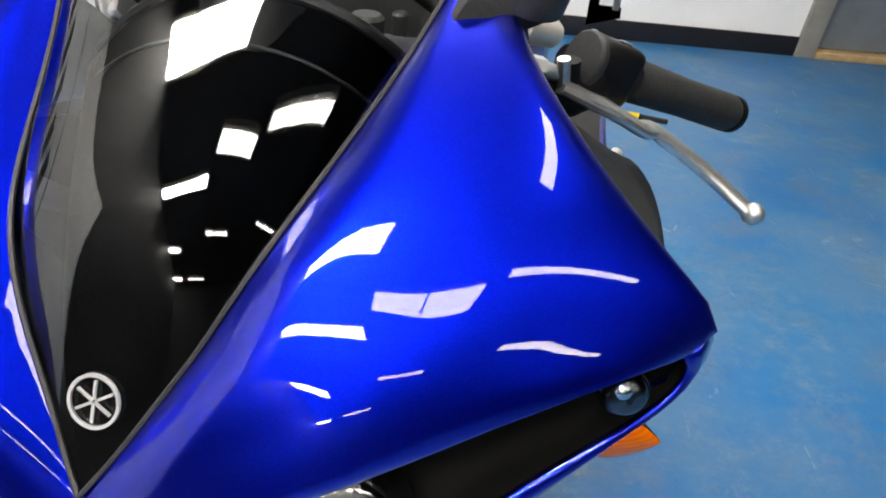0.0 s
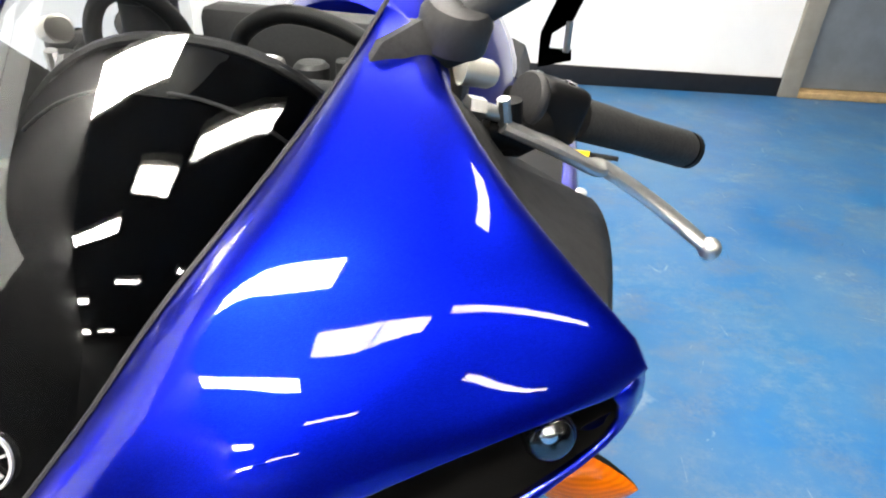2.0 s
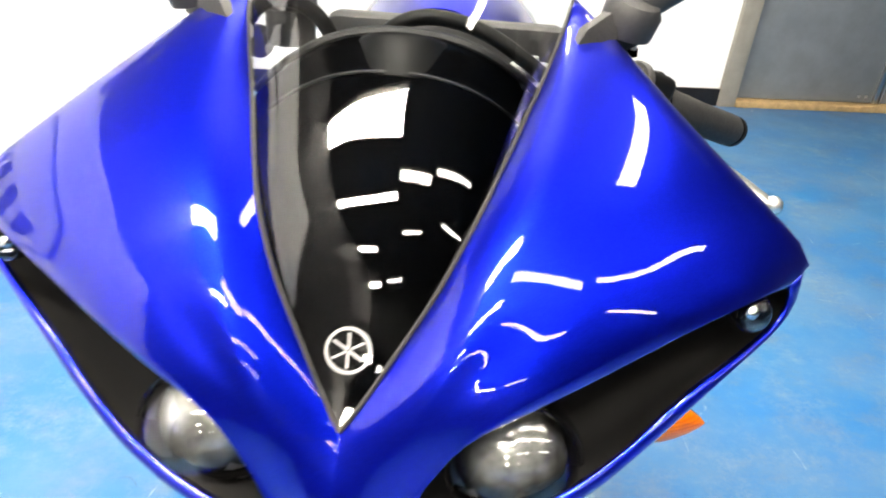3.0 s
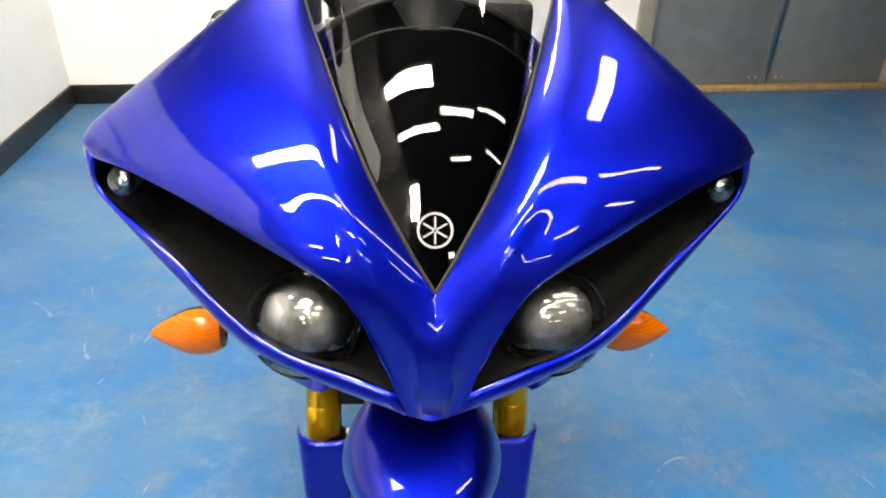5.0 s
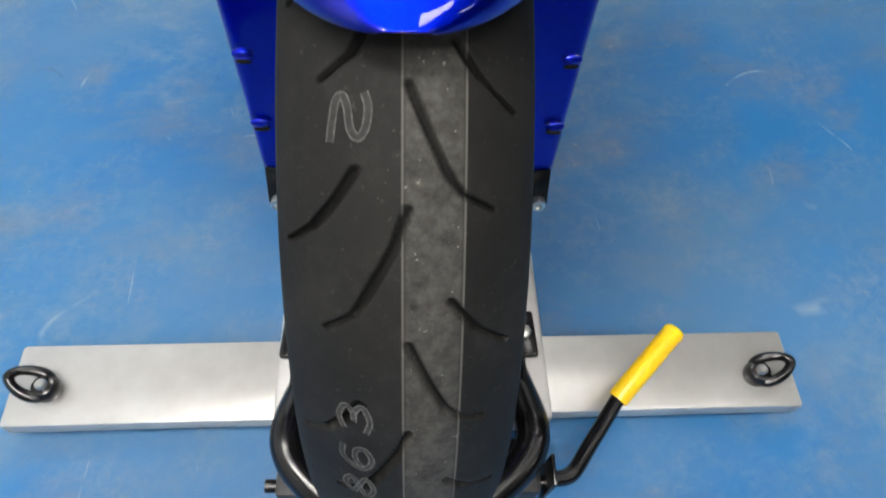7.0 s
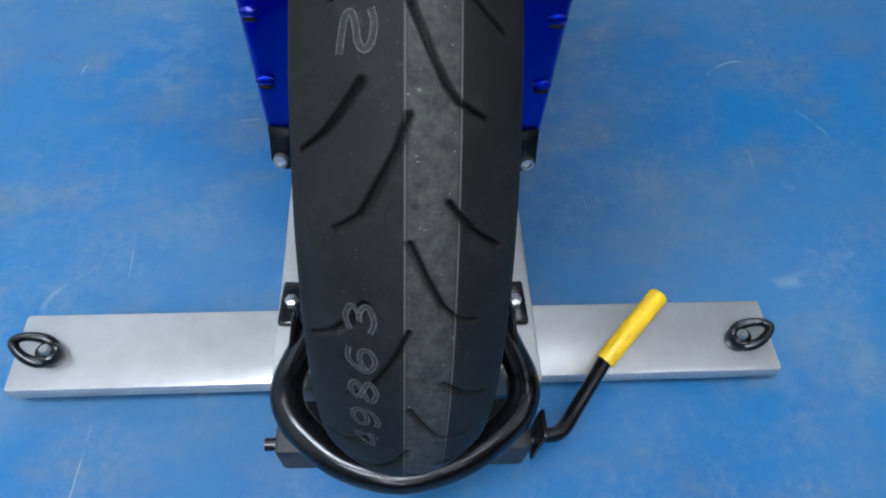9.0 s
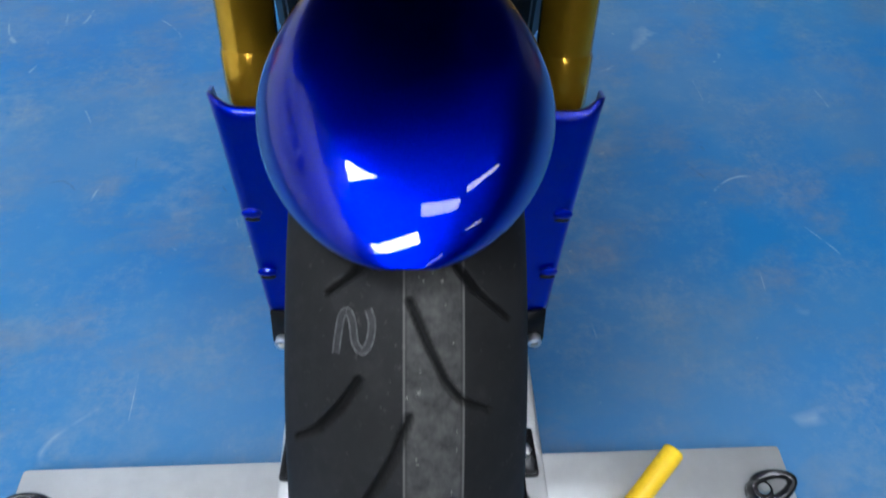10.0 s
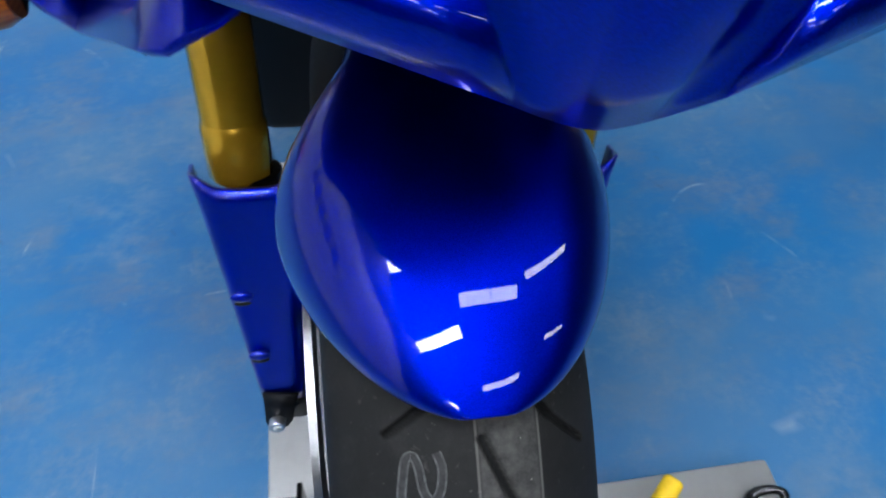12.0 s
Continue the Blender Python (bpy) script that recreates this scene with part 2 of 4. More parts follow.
# Pale colour that stands in for the floor reflected low in the headlight.
FLOOR_GLINT = plain("pale_floor_reflection", (0.62, 0.64, 0.66), 0.3, metal=0.25, coat=1.0, vary=0.15, scale=60.0)
REFLECT = plain("silver_reflector", (0.80, 0.80, 0.77), 0.22, metal=0.6, vary=0.06, scale=60.0)
CHROME = plain("mirror_reflector", (0.85, 0.86, 0.86), 0.14, metal=1.0, vary=0.04, scale=200.0)
RED = plain("red_reflector", (0.5, 0.02, 0.01), 0.2, vary=0.1)
GLOW = make_glow("lamp_diffuser", 46.0)
# Fittings right of x = 0 are set dimmer to balance left and right.
GLOW_DIM = make_glow("dim_lamp_diffuser", 13.5)
CLEAR = make_screen("clear_lens", (0.93, 0.95, 0.96))


# ---- helpers for shapes ----
def mesh_of(name, bm, material, smooth=True, sharp=40.0, face=None):
    bmesh.ops.recalc_face_normals(bm, faces=bm.faces)
    me = bpy.data.meshes.new(name)
    bm.to_mesh(me)
    bm.free()
    me.materials.append(material)
    if face is not None:
        mean = Vector((0, 0, 0))
        for f in me.polygons:
            mean += f.normal * f.area
        if mean.dot(Vector(face)) < 0:
            me.flip_normals()
    if smooth:
        me.shade_smooth()
        me.set_sharp_from_angle(angle=radians(sharp))
    return me


def part(name, bm, material, parent=None, label="", smooth=True, sharp=40.0, face=None):
    ob = new(name, mesh_of(name, bm, material, smooth, sharp, face))
    if parent is not None:
        ob.parent = parent
    return tagged(ob, label)


def thing(name, label, category, at=(0, 0, 0), group="", kind=""):
    ob = new(name)
    ob.empty_display_size = 0.05
    ob.location = at
    return tagged(ob, label, category, group, kind)


def grid(bm, rows, closed=False, loop=False):
    """A sheet of quads through rows of points."""
    vs = [[bm.verts.new(p) for p in r] for r in rows]
    n = len(vs[0])
    for i in range(len(vs) if loop else len(vs) - 1):
        a, b = vs[i], vs[(i + 1) % len(vs)]
        for j in range(n if closed else n - 1):
            q = (a[j], a[(j + 1) % n], b[(j + 1) % n], b[j])
            bm.faces.new(q)
    return vs


def tube(bm, path, radius, n=14, caps=True):
    """A round bar along a path; radius is one number or one for each point."""
    path = [Vector(p) for p in path]
    up = Vector((0, 0, 1))
    rows = []
    side = None
    for i, p in enumerate(path):
        t = (path[min(i + 1, len(path) - 1)] - path[max(i - 1, 0)]).normalized()
        if side is None:
            side = t.cross(up if abs(t.dot(up)) < 0.95 else Vector((1, 0, 0))).normalized()
        side = (side - t * side.dot(t)).normalized()
        o = side.cross(t)
        r = radius[i] if isinstance(radius, (list, tuple)) else radius
        rows.append([p + (side * math.cos(a) + o * math.sin(a)) * r for a in (2 * math.pi * k / n for k in range(n))])
    vs = grid(bm, rows, closed=True)
    if caps:
        bm.faces.new(vs[0]), bm.faces.new(vs[-1])


def smooth_path(pts, n=8):
    """Catmull-Rom through the points."""
    pts = [Vector(p) for p in pts]
    ext = [2 * pts[0] - pts[1], *pts, 2 * pts[-1] - pts[-2]]
    out = []
    for i in range(1, len(ext) - 2):
        p0, p1, p2, p3 = ext[i - 1:i + 3]
        for k in range(n):
            t = k / n
            out.append(0.5 * (2 * p1 + (p2 - p0) * t + (2 * p0 - 5 * p1 + 4 * p2 - p3) * t * t + (3 * p1 - p0 - 3 * p2 + p3) * t ** 3))
    out.append(pts[-1])
    return out


def resample(pts, n, a=0.0, b=1.0):
    """n points evenly spaced by length between the shares a and b of a polyline."""
    pts = [Vector(p) for p in pts]
    acc = [0.0]
    for p, q in zip(pts, pts[1:]):
        acc.append(acc[-1] + (q - p).length)
    out = []
    for k in range(n):
        s = acc[-1] * (a + (b - a) * k / (n - 1))
        i = max(j for j in range(len(pts) - 1) if acc[j] <= s + 1e-12)
        seg = acc[i + 1] - acc[i]
        out.append(pts[i].lerp(pts[i + 1], (s - acc[i]) / seg if seg > 1e-9 else 0.0))
    return out


def fair(pts, n, a=0.0, b=1.0, spread=2.5):
    """n evenly spaced points on a softened curve through the points; its ends stay."""
    raw = np.array([tuple(p) for p in resample(smooth_path(pts, 6), 60)])
    w = np.exp(-0.5 * (np.arange(-8, 9) / spread) ** 2)
    w /= w.sum()
    pad = np.vstack([2 * raw[0] - raw[8:0:-1], raw, 2 * raw[-1] - raw[-2:-10:-1]])
    soft = np.column_stack([np.convolve(pad[:, c], w, "valid") for c in range(3)])
    return resample([Vector(p) for p in soft], n, a, b)


def box(bm, x0, x1, y0, y1, z0, z1, bevel=0.0, m=None, seg=2):
    made = bmesh.ops.create_cube(bm, size=1.0)["verts"]
    mm = Matrix.Translation(((x0 + x1) / 2, (y0 + y1) / 2, (z0 + z1) / 2)) @ Matrix.Diagonal((x1 - x0, y1 - y0, z1 - z0, 1))
    bmesh.ops.transform(bm, matrix=mm, verts=made)
    if bevel:
        edges = list({e for v in made for e in v.link_edges})
        made = list({v for f in bmesh.ops.bevel(bm, geom=edges, offset=bevel, segments=seg, affect="EDGES", profile=0.5)["faces"] for v in f.verts} | {v for v in made if v.is_valid})
    if m is not None:
        bmesh.ops.transform(bm, matrix=m, verts=[v for v in made if v.is_valid])
    return made


def disc_stack(bm, m, rings, n=24, caps=True):
    """A turned body: rings of (radius, height) along the local z of m."""
    rows = [[m @ Vector((r * math.cos(a), r * math.sin(a), h)) for a in (2 * math.pi * k / n for k in range(n))] for r, h in rings]
    vs = grid(bm, rows, closed=True)
    if caps:
        bm.faces.new(vs[0]), bm.faces.new(vs[-1])


def towards(at, way, up=(0, 0, 1)):
    """A pose at a point whose z axis points along way."""
    return Matrix.Translation(at) @ Vector(way).to_track_quat("Z", "Y").to_matrix().to_4x4()


def flip(pts):
    return [Vector((-p[0], p[1], p[2])) for p in pts]


def shell(ob, depth, offset=-1.0):
    s = ob.modifiers.new("thickness", "SOLIDIFY")
    s.thickness, s.offset = depth, offset
    return ob


# ---- the room ----
def room_box(name, x0, x1, y0, y1, z0, z1, material, label, bevel=0.0, category="", kind="structure"):
    bm = bmesh.new()
    box(bm, x0, x1, y0, y1, z0, z1, bevel)
    ob = part(name, bm, material, None, label, smooth=bevel > 0)
    ob.matrix_world = ROOM
    return tagged(ob, "", category, "", kind)


JX0, JX1 = 3.315, 5.42                       # the door opening along the back wall
room_box("floor", -0.2, ROOM_W + 0.2, -ROOM_D, 0.35, -0.12, 0.0, FLOOR, "scuffed blue painted concrete floor", category="floor")
room_box("ceiling", -0.2, ROOM_W + 0.2, -ROOM_D, 0.35, ROOM_H, ROOM_H + 0.1, CEIL, "dark grey open ceiling deck", category="ceiling")
wall_n = thing("wall_north", "white back wall with a wide door opening", "wall", kind="structure")
wall_n.matrix_world = ROOM
for a, b, lo in ((-0.2, JX0, 0.0), (JX1, ROOM_W + 0.2, 0.0), (JX0, JX1, 2.2)):
    bm = bmesh.new()
    box(bm, a, b, 0.0, 0.2, lo, ROOM_H)
    part("wall_panel", bm, WHITE_WALL, wall_n, smooth=False)
room_box("wall_west", -0.2, 0.0, -4.4, 0.0, 0, 1.88, WHITE_WALL, "white painted lower part of the side wall", category="wall")
room_box("wall_west_top", -0.2, 0.0, -4.4, 0.0, 1.88, ROOM_H, GREY_WALL, "dark grey painted upper part of the side wall", category="wall")
room_box("wall_west_end", -0.2, 0.0, -ROOM_D, -4.4, 0, ROOM_H, GREY_WALL, "dark grey painted end of the side wall", category="wall")
# Unseen walls on the far side and behind, kept dark for the bike's reflections.
room_box("wall_east", ROOM_W, ROOM_W + 0.2, -ROOM_D, 0.0, 0, ROOM_H, GREY_WALL, "unseen far side wall, dark grey for dark reflections", category="wall")
room_box("wall_south", -0.2, ROOM_W + 0.2, -ROOM_D - 0.2, -ROOM_D, 0, ROOM_H, GREY_WALL, "unseen wall behind, dark grey for dark reflections", category="wall")
room_box("baseboard", 0.016, JX0, -0.016, -0.002, 0.0, 0.105, SKIRT, "black rubber skirting along the back wall", 0.003, "skirting")
room_box("baseboard", 0.002, 0.016, -ROOM_D, -0.002, 0.0, 0.105, SKIRT, "black rubber skirting along the side wall", 0.003, "skirting")


def wall_sign():
    sign = thing("wall_sign", "dark oval outline sign painted on the white side wall", "sign")
    bm = bmesh.new()
    ring = [[Vector((x, r * 0.58 * math.cos(a), r * 0.42 * math.sin(a))) for r, x in ((0.955, 0.004), (0.955, 0.007), (1.0, 0.007), (1.0, 0.004))] for a in (2 * math.pi * k / 64 for k in range(64))]
    grid(bm, ring, closed=True, loop=True)
    part("outline", bm, SKIRT, sign, smooth=False)
    for k in range(5):
        c = -0.36 + 0.18 * k
        bm = bmesh.new()
        box(bm, 0.004, 0.006, c - 0.05, c + 0.05, -0.13, 0.13, 0.001)
        part("sign_bar", bm, SKIRT, sign, smooth=False)
    sign.matrix_world = ROOM @ Matrix.Translation((0.0, -2.85, 1.02))
    return sign


wall_sign()


def double_door():
    d = thing("door_1", "grey steel double door in a beige frame", "door", kind="structure")
    d.matrix_world = ROOM
    mid = (JX0 + JX1) / 2
    for x0, x1 in ((JX0, JX0 + 0.11), (JX1 - 0.11, JX1)):
        bm = bmesh.new()
        box(bm, x0, x1, -0.03, 0.12, 0.0, 2.2, 0.006)
        part("door_frame", bm, JAMB, d)
    bm = bmesh.new()
    box(bm, JX0 + 0.11, JX1 - 0.11, -0.03, 0.12, 2.09, 2.2, 0.006)
    part("door_frame", bm, JAMB, d)
    for x0, x1, hs in ((JX0 + 0.114, mid - 0.02, 1), (mid + 0.02, JX1 - 0.114, -1)):
        bm = bmesh.new()
        box(bm, x0, x1, 0.03, 0.075, 0.045, 2.086, 0.003)
        leaf = part("door_leaf", bm, DOOR, d)
        bm = bmesh.new()
        hx = x1 - 0.05 if hs > 0 else x0 + 0.05
        box(bm, hx - 0.02, hx + 0.02, 0.02, 0.03, 0.9, 1.2, 0.003)
        part("push_plate", bm, STEEL, leaf)
        hinge_x = x0 if hs > 0 else x1
        for hz in (0.3, 1.1, 1.9):
            bm = bmesh.new()
            tube(bm, [(hinge_x, 0.022, hz - 0.05), (hinge_x, 0.022, hz + 0.05)], 0.01, 10)
            part("hinge", bm, STEEL, leaf)
        for k in range(2):
            bm = bmesh.new()
            bx = (x1 - 0.06 - 0.05 * k) if hs > 0 else (x0 + 0.06 + 0.05 * k)
            disc_stack(bm, Matrix.Translation((bx, 0.03, 0.085)) @ Matrix.Rotation(radians(90), 4, "X"), [(0.009, 0), (0.009, 0.004), (0.005, 0.007)], 10)
            part("screw", bm, STEEL, leaf)
    bm = bmesh.new()
    box(bm, mid - 0.034, mid - 0.004, 0.012, 0.07, 0.045, 2.086, 0.004)
    part("centre_post", bm, STEEL, d, "bright metal strip between the leaves")
    bm = bmesh.new()
    box(bm, mid + 0.006, mid + 0.018, 0.016, 0.07, 0.045, 2.086, 0.003)
    part("edge_strip", bm, STEEL, d)
    bm = bmesh.new()
    box(bm, JX0 + 0.112, JX1 - 0.112, -0.035, 0.11, 0.0, 0.04, 0.006)
    part("threshold", bm, WOOD, d, "worn wooden threshold")
    return d


double_door()


def ceiling_lamp(x, y, turn=0.0, length=1.22, width=0.29, pieces=1):
    """A surface fitting with two strips of diffuser, in one or more pieces along its length."""
    lamp = thing("ceiling_light", "white ceiling light with two bright diffusers", "light", group="ceiling lights")
    bm = bmesh.new()
    box(bm, -length / 2 - 0.02, length / 2 + 0.02, -width / 2 - 0.03, width / 2 + 0.03, 0.0, 0.07, 0.006)
    part("housing", bm, JAMB, lamp)
    for q in range(pieces):
        x0 = -length / 2 + length * q / pieces
        for lo, hi in ((-width / 2, -width / 4), (-width / 4 + 0.012, width / 2)):
            bm = bmesh.new()
            box(bm, x0 + 0.012, x0 + length / pieces - 0.012, lo, hi, -0.018, -0.002, 0.005)
            part("diffuser", bm, GLOW if x < 0 else GLOW_DIM, lamp)
    lamp.matrix_world = pose(x, y, ROOM_H - 0.072, 0, 0, turn)
    return lamp


# two staggered columns of fittings: world x, y, turn, length, width, pieces
LAMPS = [(-0.40, -1.90, 17, 1.30, 0.20, 1), (-0.78, -0.68, 4, 1.75, 0.30, 1), (-0.2, 1.7, 12, 1.22, 0.22, 1), (-0.5, -3.8, 10, 0.5, 0.24, 1), (-0.6, -5.7, 8, 1.22, 0.24, 1),
         (0.72, -1.24, 4, 1.02, 0.19, 2), (1.22, 0.50, 90, 0.85, 0.20, 1), (1.10, -2.80, 8, 0.95, 0.14, 2), (0.9, -5.4, 5, 0.95, 0.2, 2), (0.95, 2.45, 5, 0.95, 0.2, 2),
         (2.52, -0.71, 14, 2.3, 0.11, 2), (3.84, -2.31, -6, 2.4, 0.11, 2)]
for spot in LAMPS:
    ceiling_lamp(*spot)

# ---- the motorcycle ----
bike = thing("motorcycle", "blue sports motorcycle standing upright in a wheel chock", "motorcycle")
AXLE = Vector((0, 0, 0.31))

# edges of the right half of the front cowl: up the middle and along the screen, and round the outside
NOSE = [(0, -0.1708, 0.7266), (0, -0.1775, 0.742), (0, -0.181, 0.765), (0, -0.175, 0.795), (0, -0.157, 0.822)]
V_EDGE = [(0, -0.157, 0.822), (0.008, -0.150, 0.831), (0.016, -0.140, 0.842), (0.027, -0.129, 0.859), (0.039, -0.117, 0.876), (0.048, -0.105, 0.893),
          (0.058, -0.086, 0.910), (0.069, -0.055, 0.927), (0.079, -0.024, 0.943), (0.089, 0.005, 0.960), (0.098, 0.032, 0.979), (0.106, 0.062, 0.999)]
EYE_IN = [(0.018, -0.1730, 0.7345), (0.024, -0.1725, 0.749), (0.0305, -0.172, 0.775), (0.041, -0.169, 0.797), (0.0475, -0.1665, 0.807), (0.055, -0.164, 0.819)]
EYE_TOP = [(0.055, -0.164, 0.819), (0.066, -0.160, 0.830), (0.082, -0.154, 0.837), (0.106, -0.1445, 0.847), (0.133, -0.131, 0.857), (0.1635, -0.1145, 0.868),
           (0.1985, -0.0925, 0.875), (0.222, -0.0745, 0.8755), (0.237, -0.061, 0.873), (0.2495, -0.048, 0.8795)]
TOP_EDGE = [(0.251, -0.0465, 0.8845), (0.236, -0.0415, 0.8960), (0.221, -0.0355, 0.907), (0.205, -0.026, 0.918), (0.181, -0.010, 0.934), (0.159, 0.002, 0.949),
            (0.148, 0.022, 0.960), (0.140, 0.050, 0.975)]
EYE_LOW = [(0.236, -0.062, 0.872), (0.243, -0.056, 0.861), (0.239, -0.060, 0.850), (0.220, -0.0765, 0.8405), (0.178, -0.105, 0.819), (0.148, -0.125, 0.795),
           (0.120, -0.138, 0.775), (0.091, -0.151, 0.766), (0.061, -0.162, 0.762), (0.025, -0.173, 0.753)]
BLADE = [(0.2480, -0.0475, 0.8800), (0.2520, -0.0440, 0.866), (0.247, -0.051, 0.848), (0.2215, -0.075, 0.834), (0.1895, -0.0985, 0.812), (0.159, -0.1175, 0.787),
         (0.1325, -0.1315, 0.7655), (0.108, -0.144, 0.7585), (0.0825, -0.154, 0.7505), (0.05, -0.166, 0.744), (0.018, -0.173, 0.7345)]


def relax(rows, fixed, push, middle):
    """Spreads a sheet evenly between its fixed points, bellied out along push; its first rows run on across the middle plane."""
    k, j = len(rows), len(rows[0])
    idx = np.arange(k * j).reshape(k, j)
    lap = np.zeros((k * j, k * j))
    for a in range(k):
        for b in range(j):
            near = [idx[q] for q in ((a - 1, b), (a + 1, b), (a, b - 1), (a, b + 1)) if 0 <= q[0] < k and 0 <= q[1] < j]
            if b == 0 and a < middle:
                near.append(idx[a, 1])
            lap[idx[a, b], idx[a, b]] = 1.0
            for q in near:
                lap[idx[a, b], q] -= 1.0 / len(near)
    pts = np.array([[tuple(p) for p in r] for r in rows]).reshape(-1, 3)
    hold = np.array(fixed).reshape(-1)
    free = ~hold
    load = np.array([[1.0 + 1.2 * math.exp(-((b / (j - 1) - 0.16) / 0.11) ** 2) + 1.3 * math.exp(-((b / (j - 1) - 0.72) / 0.2) ** 2) for b in range(j)] for a in range(k)])
    load = (load * np.clip((np.arange(k)[:, None] - 6) / 9.0, 0, 1) ** 2).reshape(-1)[free]
    across = lap.copy()
    across[idx[:middle, 0]] = 0.0
    for mat, cols in ((lap, (1, 2)), (across, (0,))):
        sys = mat.T @ mat
        inner = sys[np.ix_(free, free)]
        known = -sys[np.ix_(free, hold)] @ pts[np.ix_(hold, cols)]
        out = np.linalg.solve(inner, np.column_stack([known, load]))
        belly = out[:, -1] / out[:, -1].max()
        for c, axis in enumerate(cols):
            pts[free, axis] = out[:, c] + belly * push[axis]
    return [[Vector(pts[idx[a, b]]) for b in range(j)] for a in range(k)]


# soft swellings and hollows of the wing: row, share of the width, height in mm
SWELLS = [(13, 0.5, -3.2), (13, 0.9, 2.5), (19, 0.3, -1.0), (19, 0.5, -1.5), (19, 0.7, -2.1), (19, 0.9, -2.6), (25, 0.3, -0.6), (25, 0.5, -2.2), (25, 0.7, -3.3), (25, 0.9, -1.1),
          (31, 0.3, 1.1), (31, 0.5, 1.0), (31, 0.9, 2.5)]


def front_cowl():
    inner = resample(NOSE, 9) + fair(V_EDGE, 25, 0, 0.60)[1:] + fair(V_EDGE, 17, 0.60, 1)[1:]
    outer = resample(EYE_IN, 9) + fair(EYE_TOP, 25, spread=1.5)[1:] + fair(TOP_EDGE, 17, spread=1.5)[1:]
    nu = 18
    half, fixed = [], []
    for k, (i, o) in enumerate(zip(inner, outer)):
        row, hold = [], []
        for j in range(nu + 1):
            u = j / nu
            p = i.lerp(o, u)
            if k < 9:
                p.y, p.z = i.y + (o.y - i.y) * u * u, i.z + (o.z - i.z) * u ** 1.6
            row.append(p)
            hold.append(j in (0, nu) or k in (0, len(inner) - 1) or (k < 7 and j <= 6))
        half.append(row), fixed.append(hold)
    half = relax(half, fixed, Vector((0.19, -0.53, 0.83)) * 0.020, 8)
    nu = 54
    half = [smooth_path(row, 3) for row in half]

    def ease(v):
        v = max(0.0, min(1.0, v))
        return v * v * (3 - 2 * v)

    for k, row in enumerate(half):                  # a ridge from the nose up beside the screen, a hollow, and a rolled brow along the outside
        crest = float(np.interp(k, (0, 7, 9, 11, 15, 19, 23, 30, 40, 48), (0.56, 0.54, 0.50, 0.45, 0.37, 0.29, 0.25, 0.22, 0.20, 0.18)))
        tall = 0.0052 * ease((k - 4) / 9) * ease((48 - k) / 12)
        roll = 0.0038 * ease((k - 7) / 6) * ease((26 - k) / 10)
        for j, p in enumerate(row):
            u = j / nu
            ridge = ease(u / (0.75 * crest)) * min(1.0, (1 - u) / 0.4) * math.exp(-(math.sqrt((u - crest) ** 2 + 0.0016) - 0.04) / 0.13)
            brow = max(0.0, (u - 0.30) / 0.54) ** 1.4 if u < 0.84 else math.sqrt(max(0.0, 1 - ((u - 0.84) / 0.16) ** 2))
            edge = ease((k - 5) / 6) * ease((48 - k) / 7) * min(1.0, u / 0.12) * math.sqrt(1 - u ** 6)
            swell = edge * sum(h * 0.001 * math.exp(-((k - a) / 4.5) ** 2 - ((u - b) / 0.14) ** 2) for a, b, h in SWELLS)
            p += Vector((0.05, -0.55, 0.83)) * (tall * ridge + roll * brow + swell)
    bm = bmesh.new()
    for side in (1, -1):
        grid(bm, [[Vector((p.x * side, p.y, p.z)) for p in r] for r in half])
    bmesh.ops.remove_doubles(bm, verts=bm.verts, dist=1e-5)
    return shell(part("front_cowl", bm, PAINT, bike, "glossy deep blue front cowl", sharp=75), 0.003)


front_cowl()

for side in (1, -1):
    # blade under the headlight opening, folding back underneath
    low, out = fair(EYE_LOW, 34, spread=1.5), fair(BLADE, 34, spread=1.5)
    rows = []
    for k, (a, b) in enumerate(zip(low, out)):
        s = k / 33
        m = a.lerp(b, 0.5) + Vector((0, -0.003, 0))
        grow = min(1.0, k / 9)
        belly = math.sin(math.pi * max(0.0, min(1.0, (k - 5) / 25)))
        under = b + Vector((-0.006, 0.02, -0.010)) * grow + Vector((0.004, -0.010, -0.008)) * belly
        back = b + Vector((-0.012, 0.05, -0.028)) * grow + Vector((-0.0005, 0.001, 0)) + Vector((0.002, -0.012, -0.012)) * belly
        rows.append([Vector((p.x * side, p.y, p.z)) for p in (a, m, b, under, back)])
    bm = bmesh.new()
    grid(bm, rows)
    shell(part("lower_blade", bm, PAINT, bike, "thin blue blade under the headlight", sharp=70), 0.0025)
    # dark socket behind the opening
    top = resample(smooth_path(EYE_TOP, 4), 24, 0, 0.97)[::-1] + resample(EYE_IN, 8)[::-1][1:-1]
    bot = resample(smooth_path(EYE_LOW, 4), len(top))
    rows = []
    for k, (a, b) in enumerate(zip(top, bot)):
        mid = a.lerp(b, 0.5)
        deep = min(1.0, 0.15 + k / 7)
        rows.append([Vector((p.x * side, p.y, p.z)) for p in (a + Vector((0, 0.003, 0)), a + Vector((0, 0.05 * deep, 0)), mid + Vector((0, 0.125 * deep, 0)), b + Vector((0, 0.035 * deep, -0.016 * deep)), b + Vector((0, 0.004, -0.001)))])
    bm = bmesh.new()
    grid(bm, rows)
    part("headlight_socket", bm, SOCKET, bike, sharp=70)


bm = bmesh.new()
